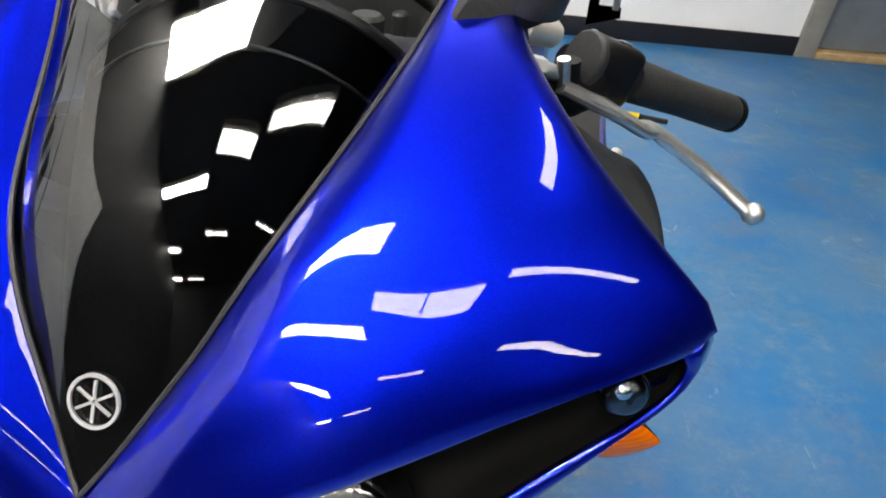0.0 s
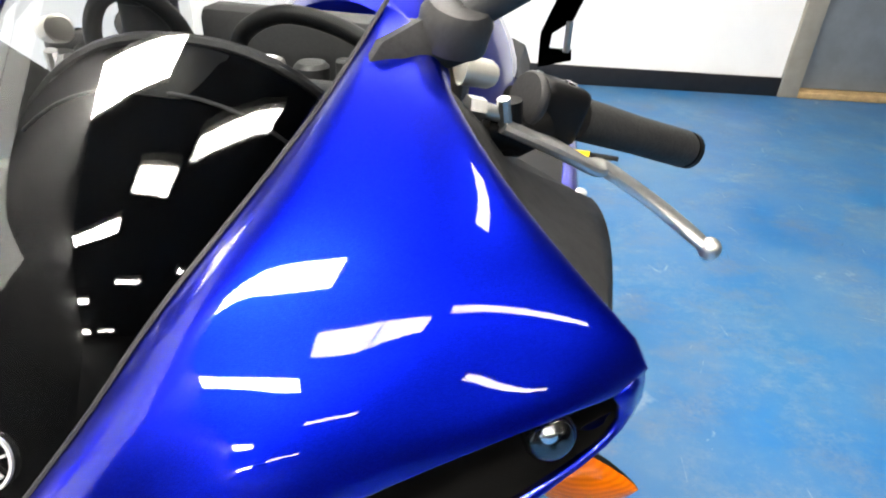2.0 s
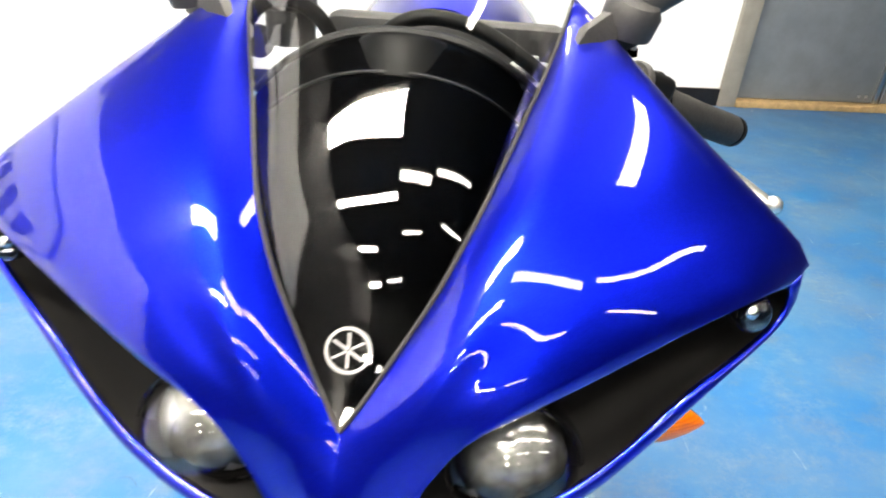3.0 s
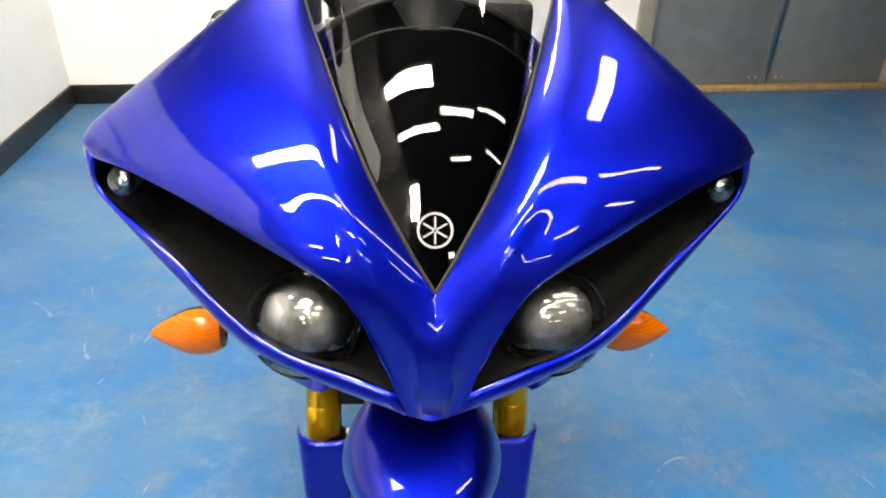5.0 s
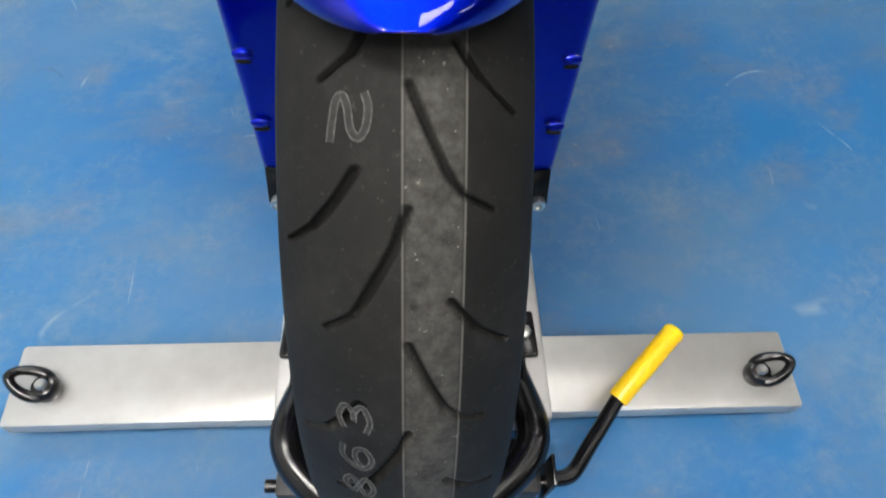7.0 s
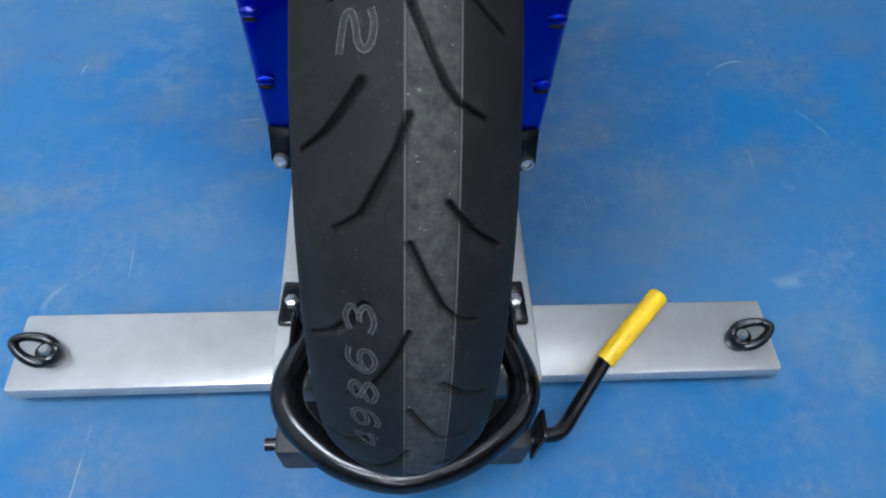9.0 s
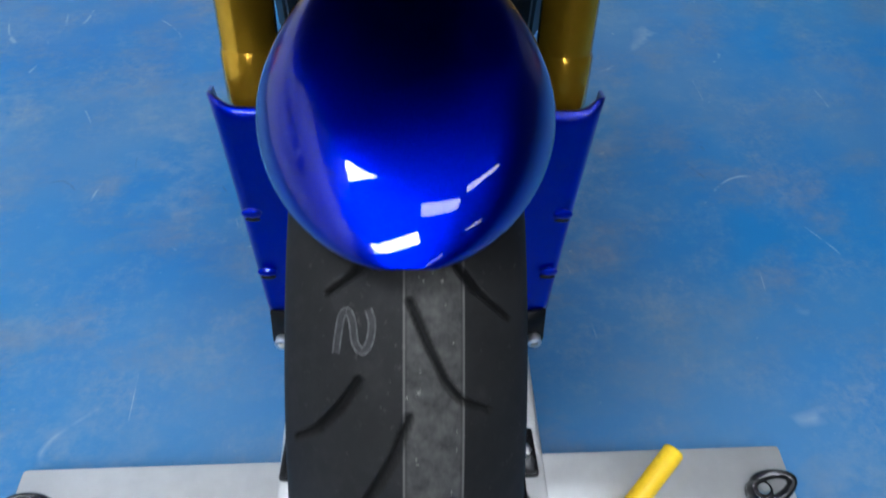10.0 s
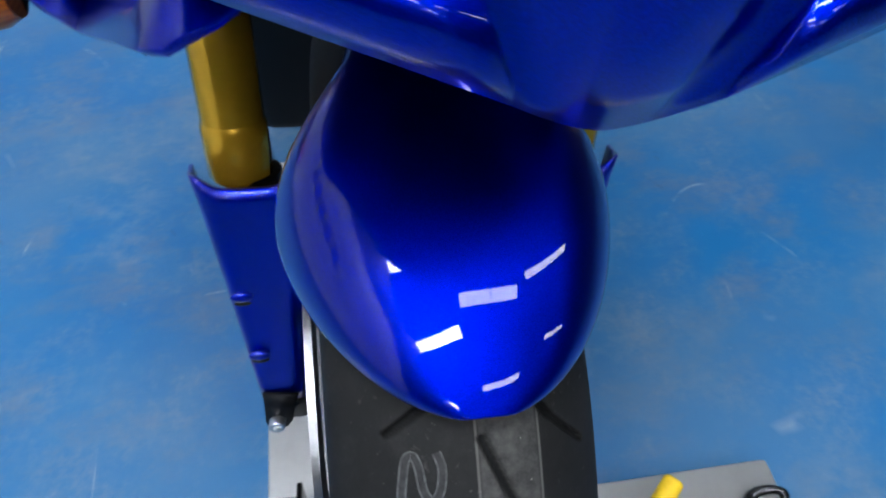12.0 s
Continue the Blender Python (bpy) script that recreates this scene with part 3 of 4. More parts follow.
for sx in (1, -1):
    for p in ((0.03, -0.03, 0.745), (0.10, -0.02, 0.755), (0.20, 0.0, 0.84), (0.21, 0.02, 0.87), (0.15, 0.12, 0.77), (0.16, 0.14, 0.86), (0.05, 0.14, 0.72), (0.03, -0.03, 0.86), (0.06, 0.05, 0.90)):
        bm.verts.new((p[0] * sx, p[1], p[2]))
hull = bmesh.ops.convex_hull(bm, input=bm.verts)
part("headlight_housing", bm, BLACK, bike, smooth=False)


def headlight(side):
    at = Vector((0.0905 * side, -0.114, 0.769))
    way = Vector((0.10 * side, -0.92, 0.26))
    m = towards(at, way)
    bm = bmesh.new()
    disc_stack(bm, m, [(0.030, -0.03), (0.041, -0.012), (0.0415, 0.004), (0.040, 0.009), (0.0372, 0.008), (0.0365, 0.0)], 36, caps=False)
    body = part("headlight", bm, GLOSS_BLACK, bike)
    bm = bmesh.new()
    disc_stack(bm, m, [(0.0368, 0.006), (0.0356, 0.001), (0.0335, -0.005), (0.0312, -0.010), (0.0305, -0.006), (0.0298, -0.004)], 40, caps=False)
    part("reflector", bm, REFLECT, body, "bright reflector bowl behind the lens")
    bm = bmesh.new()
    disc_stack(bm, m, [(0.0352 * math.cos(t), -0.006 + 0.024 * math.sin(t)) for t in (k * math.pi / 2 / 8.5 for k in range(9))], 36)
    part("projector_lens", bm, SMOKE, body, "smoky glass projector dome")
    bm = bmesh.new()
    tube(bm, [m @ Vector((x, -0.0145 - 0.004 * (1 - (x / 0.034) ** 2), 0.008 + 0.0115 * (1 - (x / 0.034) ** 2))) for x in (-0.034 + 0.068 * k / 16 for k in range(17))], 0.0034, 8)
    part("shade_bar", bm, BLACK, body, "dark bar across the bowl")
    # The floor's reflection in the lens, added as a pale crescent.
    bm = bmesh.new()
    grid(bm, [[m @ Vector((r * math.cos(a), r * math.sin(a), z)) for r, z in ((0.0369, 0.007), (0.0350, 0.0090), (0.0325, 0.0120), (0.0285, 0.0150), (0.0245, 0.0165))] for a in (radians(200 + 140 * k / 24) for k in range(25))])
    part("reflection_crescent", bm, FLOOR_GLINT, body, "pale crescent standing for the floor's reflection")
    bm = bmesh.new()
    disc_stack(bm, m, [(0.0370 * math.cos(t), 0.007 + 0.026 * math.sin(t)) for t in (k * math.pi / 2 / 9.5 for k in range(10))], 40, caps=False)
    part("lens", bm, CLEAR, body, "clear domed lens", face=(0, -1, 0))


def position_lamp(side):
    at = Vector((0.2105 * side, -0.080, 0.864))
    m = towards(at, (0.25 * side, -0.95, 0.25))
    bm = bmesh.new()
    disc_stack(bm, m, [(0.008, -0.015), (0.0112, -0.006), (0.0112, 0.002), (0.0105, 0.003), (0.0100, 0.001)], 24, caps=False)
    body = part("position_lamp", bm, GLOSS_BLACK, bike)
    bm = bmesh.new()
    disc_stack(bm, m, [(0.0105, 0.001), (0.008, -0.004), (0.003, -0.007), (0.0025, 0.001), (0.0005, 0.002)], 24, caps=False)
    part("reflector", bm, GLOSS_BLACK, body)
    bm = bmesh.new()
    disc_stack(bm, m, [(0.005, -0.002), (0.0048, 0.001), (0.003, 0.003), (0.0008, 0.0036)], 16)
    part("bulb_cap", bm, CHROME, body)
    bm = bmesh.new()
    disc_stack(bm, m, [(0.0102 * math.cos(t), 0.002 + 0.007 * math.sin(t)) for t in (k * math.pi / 2 / 6.5 for k in range(7))], 24, caps=False)
    part("lens", bm, CLEAR, body, face=(0, -1, 0))


def indicator(side):
    at = Vector((0.235 * side, 0.150, 0.575))
    prof = [(0.0, 0.023), (0.010, 0.029), (0.025, 0.0315), (0.042, 0.0290), (0.058, 0.022), (0.072, 0.014), (0.083, 0.006), (0.088, 0.001)]
    lens_rows, back_rows = [], []
    for x, r in prof:
        f = [Vector((at.x + x * side, at.y - 0.024 * (r / 0.029) * math.cos(a), at.z + r * math.sin(a) - 0.05 * x)) for a in (radians(-90 + 180 * k / 12) for k in range(13))]
        b = [Vector((at.x + x * side, at.y + 0.024 * (r / 0.029) * math.cos(a), at.z + r * 1.02 * math.sin(a) - 0.05 * x)) for a in (radians(-90 + 180 * k / 12) for k in range(13))]
        lens_rows.append(f), back_rows.append(b)
    bm = bmesh.new()
    grid(bm, back_rows)
    tube(bm, [at + Vector((-0.075 * side, 0.02, 0.03)), at + Vector((-0.03 * side, 0.01, 0.012)), at + Vector((0.02 * side, 0.004, 0.004))], [0.018, 0.016, 0.012], 14)
    body = part("indicator", bm, BLACK, bike)
    bm = bmesh.new()
    grid(bm, lens_rows)
    bm.faces.new([bm.verts.new(p + Vector((-0.0005 * side, 0, 0))) for p in lens_rows[0]])
    part("lens", bm, AMBER, body, "orange indicator lens")


for side in (1, -1):
    headlight(side), position_lamp(side), indicator(side)


# windscreen over a black inner cowl
def screen_rows(drop, upto, n=16):
    edge = V_EDGE + [(0.112, 0.10, 1.022), (0.112, 0.145, 1.044), (0.104, 0.185, 1.062)]
    edge = fair(edge, 60, spread=3.0)
    rows = []
    for k, p in enumerate(edge):
        s = k / 59
        if s > upto:
            break
        q = min(s, 0.55)                       # the sheet arches up and forward between its edges
        rise = p.x * max(0.0, -0.014 + q * (0.769 + q * (1.6 - q * (1.741 + 1.696 * q))) - 0.45 * max(0.0, s - 0.55))
        row = []
        for j in range(n + 1):
            a = -1 + 2 * j / n
            c = 1 - abs(a) ** 2.65
            row.append(Vector((p.x * a * (1 - drop * 0.5), p.y - rise * 0.617 * c + drop * 0.25 * c, p.z + rise * 0.85 * c - drop * c - drop * 0.08)))
        rows.append(row)
    return rows


bm = bmesh.new()
grid(bm, screen_rows(0.0, 1.0))
bmesh.ops.remove_doubles(bm, verts=bm.verts, dist=1e-5)
part("windscreen", bm, SCREEN, bike, "clear windscreen over the black cowl", sharp=80, face=(0, -1, 0.6))
bm = bmesh.new()
hood = []
for k in range(21):
    v = k / 20
    hood.append([Vector((0.101 * v ** 0.62 * a, -0.146 + 0.176 * v, 0.810 + 0.113 * v ** 0.9 + 0.046 * v * (1 - abs(a) ** 2.4))) for a in (-1 + 2 * j / 16 for j in range(17))])
rim_row = hood[-1]
ridge_rows = [[p + Vector((0, -0.001, 0.0012)) for p in hood[q]] for q in (18,)]
hood += [[p + Vector((0, 0.012, 0.003)) for p in rim_row], [p + Vector((0, 0.022, -0.004)) for p in rim_row], [p + Vector((-p.x * 0.1, 0.03, -0.05)) for p in rim_row]]
grid(bm, hood)
bmesh.ops.remove_doubles(bm, verts=bm.verts, dist=1e-5)
part("inner_cowl", bm, HOOD, bike, "gloss black inner cowl under the screen", sharp=60)
bm = bmesh.new()
tube(bm, [p + Vector((0, 0.013, 0.0045)) for p in rim_row], 0.0035, 8)
part("cowl_rim", bm, GREY_BLACK, bike, "dull black rubber rim")
for row in ridge_rows:
    bm = bmesh.new()
    tube(bm, row[1:-1], 0.0010, 8)
    part("hood_ridge", bm, GREY_BLACK, bike, "thin raised ridge across the hood")
for sx in (1, -1):
    bm = bmesh.new()
    tube(bm, [Vector((p.x * sx, p.y - 0.0012, p.z + 0.0008)) for p in fair(V_EDGE, 40)], 0.0012, 6)
    part("screen_trim", bm, GREY_BLACK, bike, "thin grey screen edging")

# round emblem on the foot of the screen, as plain shapes
mids = [r[8] for r in screen_rows(0.0, 0.4)]
foot = min(mids, key=lambda p: abs(p.z - 0.853))
step = (mids[mids.index(foot) + 2] - mids[mids.index(foot) - 2]).normalized()
face = Matrix.Translation(foot + Vector((0, -step.z, step.y)) * 0.0016) @ Matrix(((1, 0, 0), (0, step.y, -step.z), (0, step.z, step.y))).to_4x4()
bm = bmesh.new()
disc_stack(bm, face, [(0.0116, -0.0006), (0.0116, 0.0006), (0.0102, 0.0006), (0.0102, -0.0006), (0.0116, -0.0006)], 48, caps=False)
emblem = part("emblem", bm, SILVER_MARK, bike, "silver ring emblem", sharp=30)
for k in range(6):
    bm = bmesh.new()
    box(bm, -0.00055, 0.00055, 0.0008, 0.0088, -0.0005, 0.0005, 0, face @ Matrix.Rotation(radians(60 * k), 4, "Z"))
    part("emblem_bar", bm, SILVER_MARK, emblem, smooth=False)

# tyre, rim, discs
def tyre():
    nt_, nx = 2016, 144
    th = np.linspace(0, 2 * np.pi, nt_, endpoint=False)
    prof = []
    for k in range(nx + 1):
        q = -1 + 2 * k / nx
        x = 0.0595 * math.sin(q * math.pi / 2 * 0.98) if abs(q) <= 1 else 0
        r = 0.300 - x * x / 0.115 - 0.012 * abs(q) ** 10
        prof.append((x, r))
    X = np.array([p[0] for p in prof])
    R = np.array([p[1] for p in prof])
    period = 2 * np.pi / 17
    ph = np.degrees(np.mod(th, period))[:, None]
    step = math.degrees(period)
    dist = np.full((nt_, nx + 1), 1.0)
    lines = [[(0.0015, 32.6), (0.0098, 36.3), (0.0176, 39.5), (0.0236, 41.0), (0.037, 42.4)],
             [(0.0015, 42.2), (-0.0041, 45.2), (-0.0132, 48.4), (-0.0214, 51.2), (-0.035, 53.0)],
             [(-0.0206, 39.2), (-0.0286, 41.5), (-0.0385, 43.8), (-0.0507, 45.5)],
             [(0.0198, 50.1), (0.0301, 52.7), (0.0462, 55.3)]]
    for line in lines:
        for i, ((xa, ta), (xb, tb)) in enumerate(zip(line, line[1:])):
            for turn in range(-4, 2):
                pa, pb = np.array([xa, radians(ta + turn * step) * 0.3]), np.array([xb, radians(tb + turn * step) * 0.3])
                px, py = X[None, :], np.radians(ph) * 0.3
                d = pb - pa
                t = np.clip(((px - pa[0]) * d[0] + (py - pa[1]) * d[1]) / (d @ d), 0, 1)
                dist = np.minimum(dist, np.hypot(px - pa[0] - t * d[0], py - pa[1] - t * d[1]) + (0.0006 if i == len(line) - 2 else 0.0))
    depth = 0.0055 * np.clip((0.0021 - dist) / 0.0007, 0, 1)
    rr = R[None, :] - depth
    verts = np.stack([np.broadcast_to(X[None, :], rr.shape), -rr * np.sin(th)[:, None], 0.31 + rr * np.cos(th)[:, None]], -1).reshape(-1, 3)
    i = np.arange(nt_)[:, None] * (nx + 1) + np.arange(nx)[None, :]
    j = np.mod(np.arange(nt_) + 1, nt_)[:, None] * (nx + 1) + np.arange(nx)[None, :]
    faces = np.stack([i, i + 1, j + 1, j], -1).reshape(-1, 4)
    me = bpy.data.meshes.new("tyre")
    me.from_pydata(verts.tolist(), [], faces.tolist())
    me.materials.append(TYRE)
    groove_shade = me.attributes.new("groove_shade", "FLOAT", "POINT")      # shade mask: 0 paints the grooves dark, 1 keeps the worn, dusty tread
    groove_shade.data.foreach_set("value", np.clip((dist - 0.0010) / 0.0011, 0, 1).reshape(-1).astype(np.float32))
    me.shade_smooth()
    return me, prof


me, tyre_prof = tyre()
bm = bmesh.new()
m_ax = Matrix.Translation(AXLE) @ Matrix.Rotation(radians(90), 4, "Y")
disc_stack(bm, m_ax, [(0.215, -0.05), (0.222, -0.048), (0.212, -0.04), (0.195, -0.03), (0.195, 0.03), (0.212, 0.04), (0.222, 0.048), (0.215, 0.05)], 72, caps=False)
disc_stack(bm, m_ax, [(0.04, -0.04), (0.045, -0.03), (0.045, 0.03), (0.04, 0.04)], 24)
for k in range(5):
    a = 2 * math.pi * k / 5
    for w in (-0.09, 0.09):
        d0 = Vector((0, math.sin(a), math.cos(a)))
        d1 = Vector((0, math.sin(a + w), math.cos(a + w)))
        tube(bm, [AXLE + d0 * 0.04, AXLE + d1 * 0.2], [0.014, 0.011], 8)
rim = part("front_wheel", bm, BLACK, bike, "black five-spoke front wheel")
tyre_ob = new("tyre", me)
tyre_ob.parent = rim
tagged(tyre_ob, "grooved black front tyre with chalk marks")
bm = bmesh.new()
for s in (-1, 1):
    side_rows = []
    for k in range(96):
        a = 2 * math.pi * k / 96
        side_rows.append([Vector((s * x, -r * math.sin(a), 0.31 + r * math.cos(a))) for x, r in ((tyre_prof[-1][0], tyre_prof[-1][1]), (0.0575, 0.252), (0.053, 0.235), (0.048, 0.219))])
    grid(bm, side_rows, loop=True)
wall = part("tyre_sidewall", bm, TYRE, rim)
# Sidewall gets 1 throughout, so no groove shade is painted on it.
groove_shade = wall.data.attributes.new("groove_shade", "FLOAT", "POINT")
groove_shade.data.foreach_set("value", np.ones(len(wall.data.vertices), np.float32))
for s in (-1, 1):
    bm = bmesh.new()
    disc_stack(bm, Matrix.Translation((0.072 * s, 0, 0.31)) @ Matrix.Rotation(radians(90), 4, "Y"), [(0.155, -0.0025), (0.155, 0.0025), (0.105, 0.0025), (0.105, -0.0025), (0.155, -0.0025)], 64, caps=False)
    part("brake_disc", bm, DISC, rim)


def on_tyre(x, deg, lift=0.0005):
    r = 0.300 - x * x / 0.115 + lift
    return Vector((x, -r * math.sin(radians(deg)), 0.31 + r * math.cos(radians(deg))))


def stroke(bm, pts, width, shift=0.0, lift=0.0005):
    """A flat ribbon on the tread along (x, degrees), moved sideways by shift."""
    pts = [(p.x, p.y) for p in smooth_path([(x, d, 0) for x, d in pts], 4)]
    a, b = [], []
    for i, (x, d) in enumerate(pts):
        x0, d0 = pts[max(i - 1, 0)]
        x1, d1 = pts[min(i + 1, len(pts) - 1)]
        tx, ts = x1 - x0, radians(d1 - d0) * 0.3
        ln = math.hypot(tx, ts) or 1
        for side, row in ((width / 2, a), (-width / 2, b)):
            row.append(on_tyre(x - ts / ln * (shift + side), d + math.degrees(tx / ln * (shift + side) / 0.3), lift))
    grid(bm, [a, b])


def raised_mark(lines, width, label=""):
    """A moulded character: a dull band with pale rims."""
    bm = bmesh.new()
    for pts in lines:
        stroke(bm, pts, width)
    mark = part("tread_mark", bm, CHALK_DIM, tyre_ob, label)
    bm = bmesh.new()
    for pts in lines:
        for sh in (-width / 2, width / 2):
            stroke(bm, pts, 0.0008, sh, 0.0008)
    part("mark_rim", bm, CHALK, mark)


raised_mark([[(-0.0310, 37.0), (-0.0298, 35.2), (-0.0282, 33.7), (-0.0255, 33.4), (-0.0235, 34.3), (-0.0222, 36.0), (-0.0192, 36.7), (-0.0160, 36.0), (-0.0148, 34.4), (-0.0165, 33.2)]], 0.0030, "pale letter N on the tread")
# moulded digits that read up the tread, as strokes in a unit square
DIGITS = [(80.8, [[(0.72, 0.0), (0.72, 1.0), (0.05, 0.32), (1.0, 0.30)]]),
          (76.0, [[(0.1, 0.1), (0.5, 0.0), (0.95, 0.25), (0.95, 0.75), (0.5, 1.0), (0.08, 0.78), (0.2, 0.48), (0.6, 0.42), (0.9, 0.6)]]),
          (70.8, [[(0.5, 0.52), (0.1, 0.74), (0.5, 1.0), (0.9, 0.74), (0.5, 0.52), (0.02, 0.25), (0.5, 0.0), (0.98, 0.25), (0.5, 0.52)]]),
          (65.9, [[(0.9, 0.95), (0.4, 0.98), (0.08, 0.6), (0.08, 0.25), (0.5, 0.0), (0.92, 0.22), (0.8, 0.52), (0.4, 0.55), (0.12, 0.35)]]),
          (60.6, [[(0.05, 0.85), (0.5, 1.0), (0.92, 0.78), (0.72, 0.54), (0.4, 0.52), (0.75, 0.48), (0.98, 0.22), (0.5, 0.0), (0.03, 0.15)]])]
for d0, lines in DIGITS:
    raised_mark([[(-0.0165 - 0.015 * v, d0 + 3.3 - 3.4 * u) for u, v in pts] for pts in lines], 0.0024)


# fender over the tyre
def fender():
    nu, nv = 40, 44
    rows = []
    for k in range(nv + 1):
        d = 30.4 - 72.0 * (k / nv) ** 1.7
        lean = max(0.0, (d - 7.0) / 23.6)
        w = 0.0795 * math.sqrt(max(0.0, 1 - lean ** 2)) + 0.0003
        w *= float(np.interp(d, (-40, 0, 3, 5, 7, 9, 12, 15), (0.46, 0.50, 0.60, 0.74, 0.85, 0.93, 0.985, 1.0)))
        top = 0.334 - 0.010 * lean ** 2
        low = top - (0.052 + 0.02 * (1 - lean)) * (w / 0.0775) ** 1.5
        row = []
        for j in range(nu + 1):
            a = radians(-90 + 180 * j / nu)
            x = w * math.sin(a)
            q = abs(x) / w
            r = top - x * x / 0.36 - max(0.0, top - w * w / 0.36 - low) * (1 - max(0.0, 1 - q ** 4.5) ** 0.55)
            row.append(Vector((x, -r * math.sin(radians(d)), 0.31 + r * math.cos(radians(d)))))
        rows.append(row)
    bm = bmesh.new()
    grid(bm, rows)
    bmesh.ops.remove_doubles(bm, verts=bm.verts, dist=1e-5)
    return shell(part("front_fender", bm, PAINT, bike, "glossy blue front fender over the tyre", sharp=80), 0.003)


fender()


def leg(z, x=0.105):
    return Vector((x, -0.002 + 0.33 * (z - 0.31), z))


for side in (1, -1):
    sx = 0.1015 * side
    bm = bmesh.new()
    tx = 0.1090 * side
    tube(bm, [leg(0.50, tx), leg(0.56, tx), leg(0.72, tx), leg(0.9, tx)], 0.0195, 28)
    fork = part("fork_leg", bm, GOLD, bike, "gold anodised fork tube")
    bm = bmesh.new()
    tube(bm, [leg(0.492, tx), leg(0.495, tx), leg(0.526, tx), leg(0.529, tx)], [0.0190, 0.0206, 0.0206, 0.0196], 28)
    part("seal_ring", bm, GOLD, fork)
    bm = bmesh.new()
    tube(bm, [leg(0.30, sx), leg(0.495, sx)], 0.0185, 20)
    part("stanchion", bm, BLACK, fork)
    bm = bmesh.new()
    box(bm, sx - 0.02, sx + 0.02, -0.02, 0.03, 0.27, 0.345, 0.01)
    part("axle_clamp", bm, BLACK, fork)
    bm = bmesh.new()
    disc_stack(bm, towards((0.109 * side, -0.036, 0.307), (0, -1, 0.25)), [(0.0064, -0.004), (0.0064, 0.003), (0.0054, 0.0045), (0.0034, 0.0045), (0.0034, 0.001)], 16)
    part("bolt", bm, STEEL, fork)
    bm = bmesh.new()
    grid(bm, [[Vector((x * side, y, z)) for x, y, z in r] for r in (((0.090, -0.028, 0.336), (0.1165, -0.024, 0.336)), ((0.094, -0.031, 0.322), (0.1168, -0.029, 0.322)), ((0.097, -0.033, 0.304), (0.1180, -0.033, 0.304)), ((0.102, -0.034, 0.2955), (0.1150, -0.034, 0.2955)))])
    shell(part("guard_tab", bm, BLACK, fork), 0.004)
    # painted guard round the front and outside of the lower leg
    turns = sorted([radians(-165 + 160 * j / 14) for j in range(15)] + [-math.acos(math.copysign(abs(f) ** (1 / 0.38), f)) for f in (-0.9 + 1.8 * j / 18 for j in range(19))])
    turns = [a for i, a in enumerate(turns) if i == 0 or a - turns[i - 1] > 0.02]
    rows = []
    for k in range(21):
        s = k / 20
        z = 0.503 - 0.168 * s
        c = leg(z, sx)
        out = 0.1380 - 0.0170 * s ** 0.9
        row = []
        for j, a in enumerate(turns):
            rx = out - abs(sx)
            ca, sa = math.cos(a), math.sin(a)
            p = Vector((c.x + side * rx * math.copysign(abs(ca) ** 0.38, ca), c.y + (0.036 - 0.006 * s) * math.copysign(abs(sa) ** 0.55, sa), z))
            p.z -= 0.018 * s ** 3 * (1 - j / (len(turns) - 1))
            p.z += (1 - s) ** 3 * (0.017 - 0.012 * max(0.0, ca) ** 6 - 0.009 * math.exp(-(ca / 0.35) ** 2))
            row.append(p)
        rows.append(row)
    bm = bmesh.new()
    grid(bm, rows)
    guard = shell(part("fork_guard", bm, PAINT, bike, "blue fork guard", sharp=70), 0.0025)
    for vx, vy, vz in ((0.1172, 0.0035, 0.430), (0.1128, -0.0130, 0.378)):
        bm = bmesh.new()
        bmesh.ops.create_uvsphere(bm, u_segments=14, v_segments=8, radius=1.0, matrix=Matrix.Translation((vx * side, vy, vz)) @ Matrix.Rotation(radians(-20), 4, "X") @ Matrix.Diagonal((0.0078, 0.0026, 0.0042, 1)))
        part("guard_vent", bm, PAINT, guard)
        bm = bmesh.new()
        bmesh.ops.create_uvsphere(bm, u_segments=14, v_segments=8, radius=1.0, matrix=Matrix.Translation((vx * side, vy - 0.0005, vz - 0.0065)) @ Matrix.Rotation(radians(-20), 4, "X") @ Matrix.Diagonal((0.0064, 0.0022, 0.0018, 1)))
        part("vent_slot", bm, BLACK, guard)

# lower yoke between the fork legs
bm = bmesh.new()
box(bm, -0.096, 0.096, 0.070, 0.150, 0.610, 0.655, 0.008)
yoke = part("lower_yoke", bm, HOOD, bike, "black lower fork yoke")
for bx, by in ((-0.022, 0.074), (0.026, 0.080)):
    bm = bmesh.new()
    disc_stack(bm, towards((bx, by - 0.006, 0.632), (0, -1, 0.3)), [(0.005, -0.004), (0.005, 0.003), (0.003, 0.004)], 10)
    part("bolt", bm, STEEL, yoke)

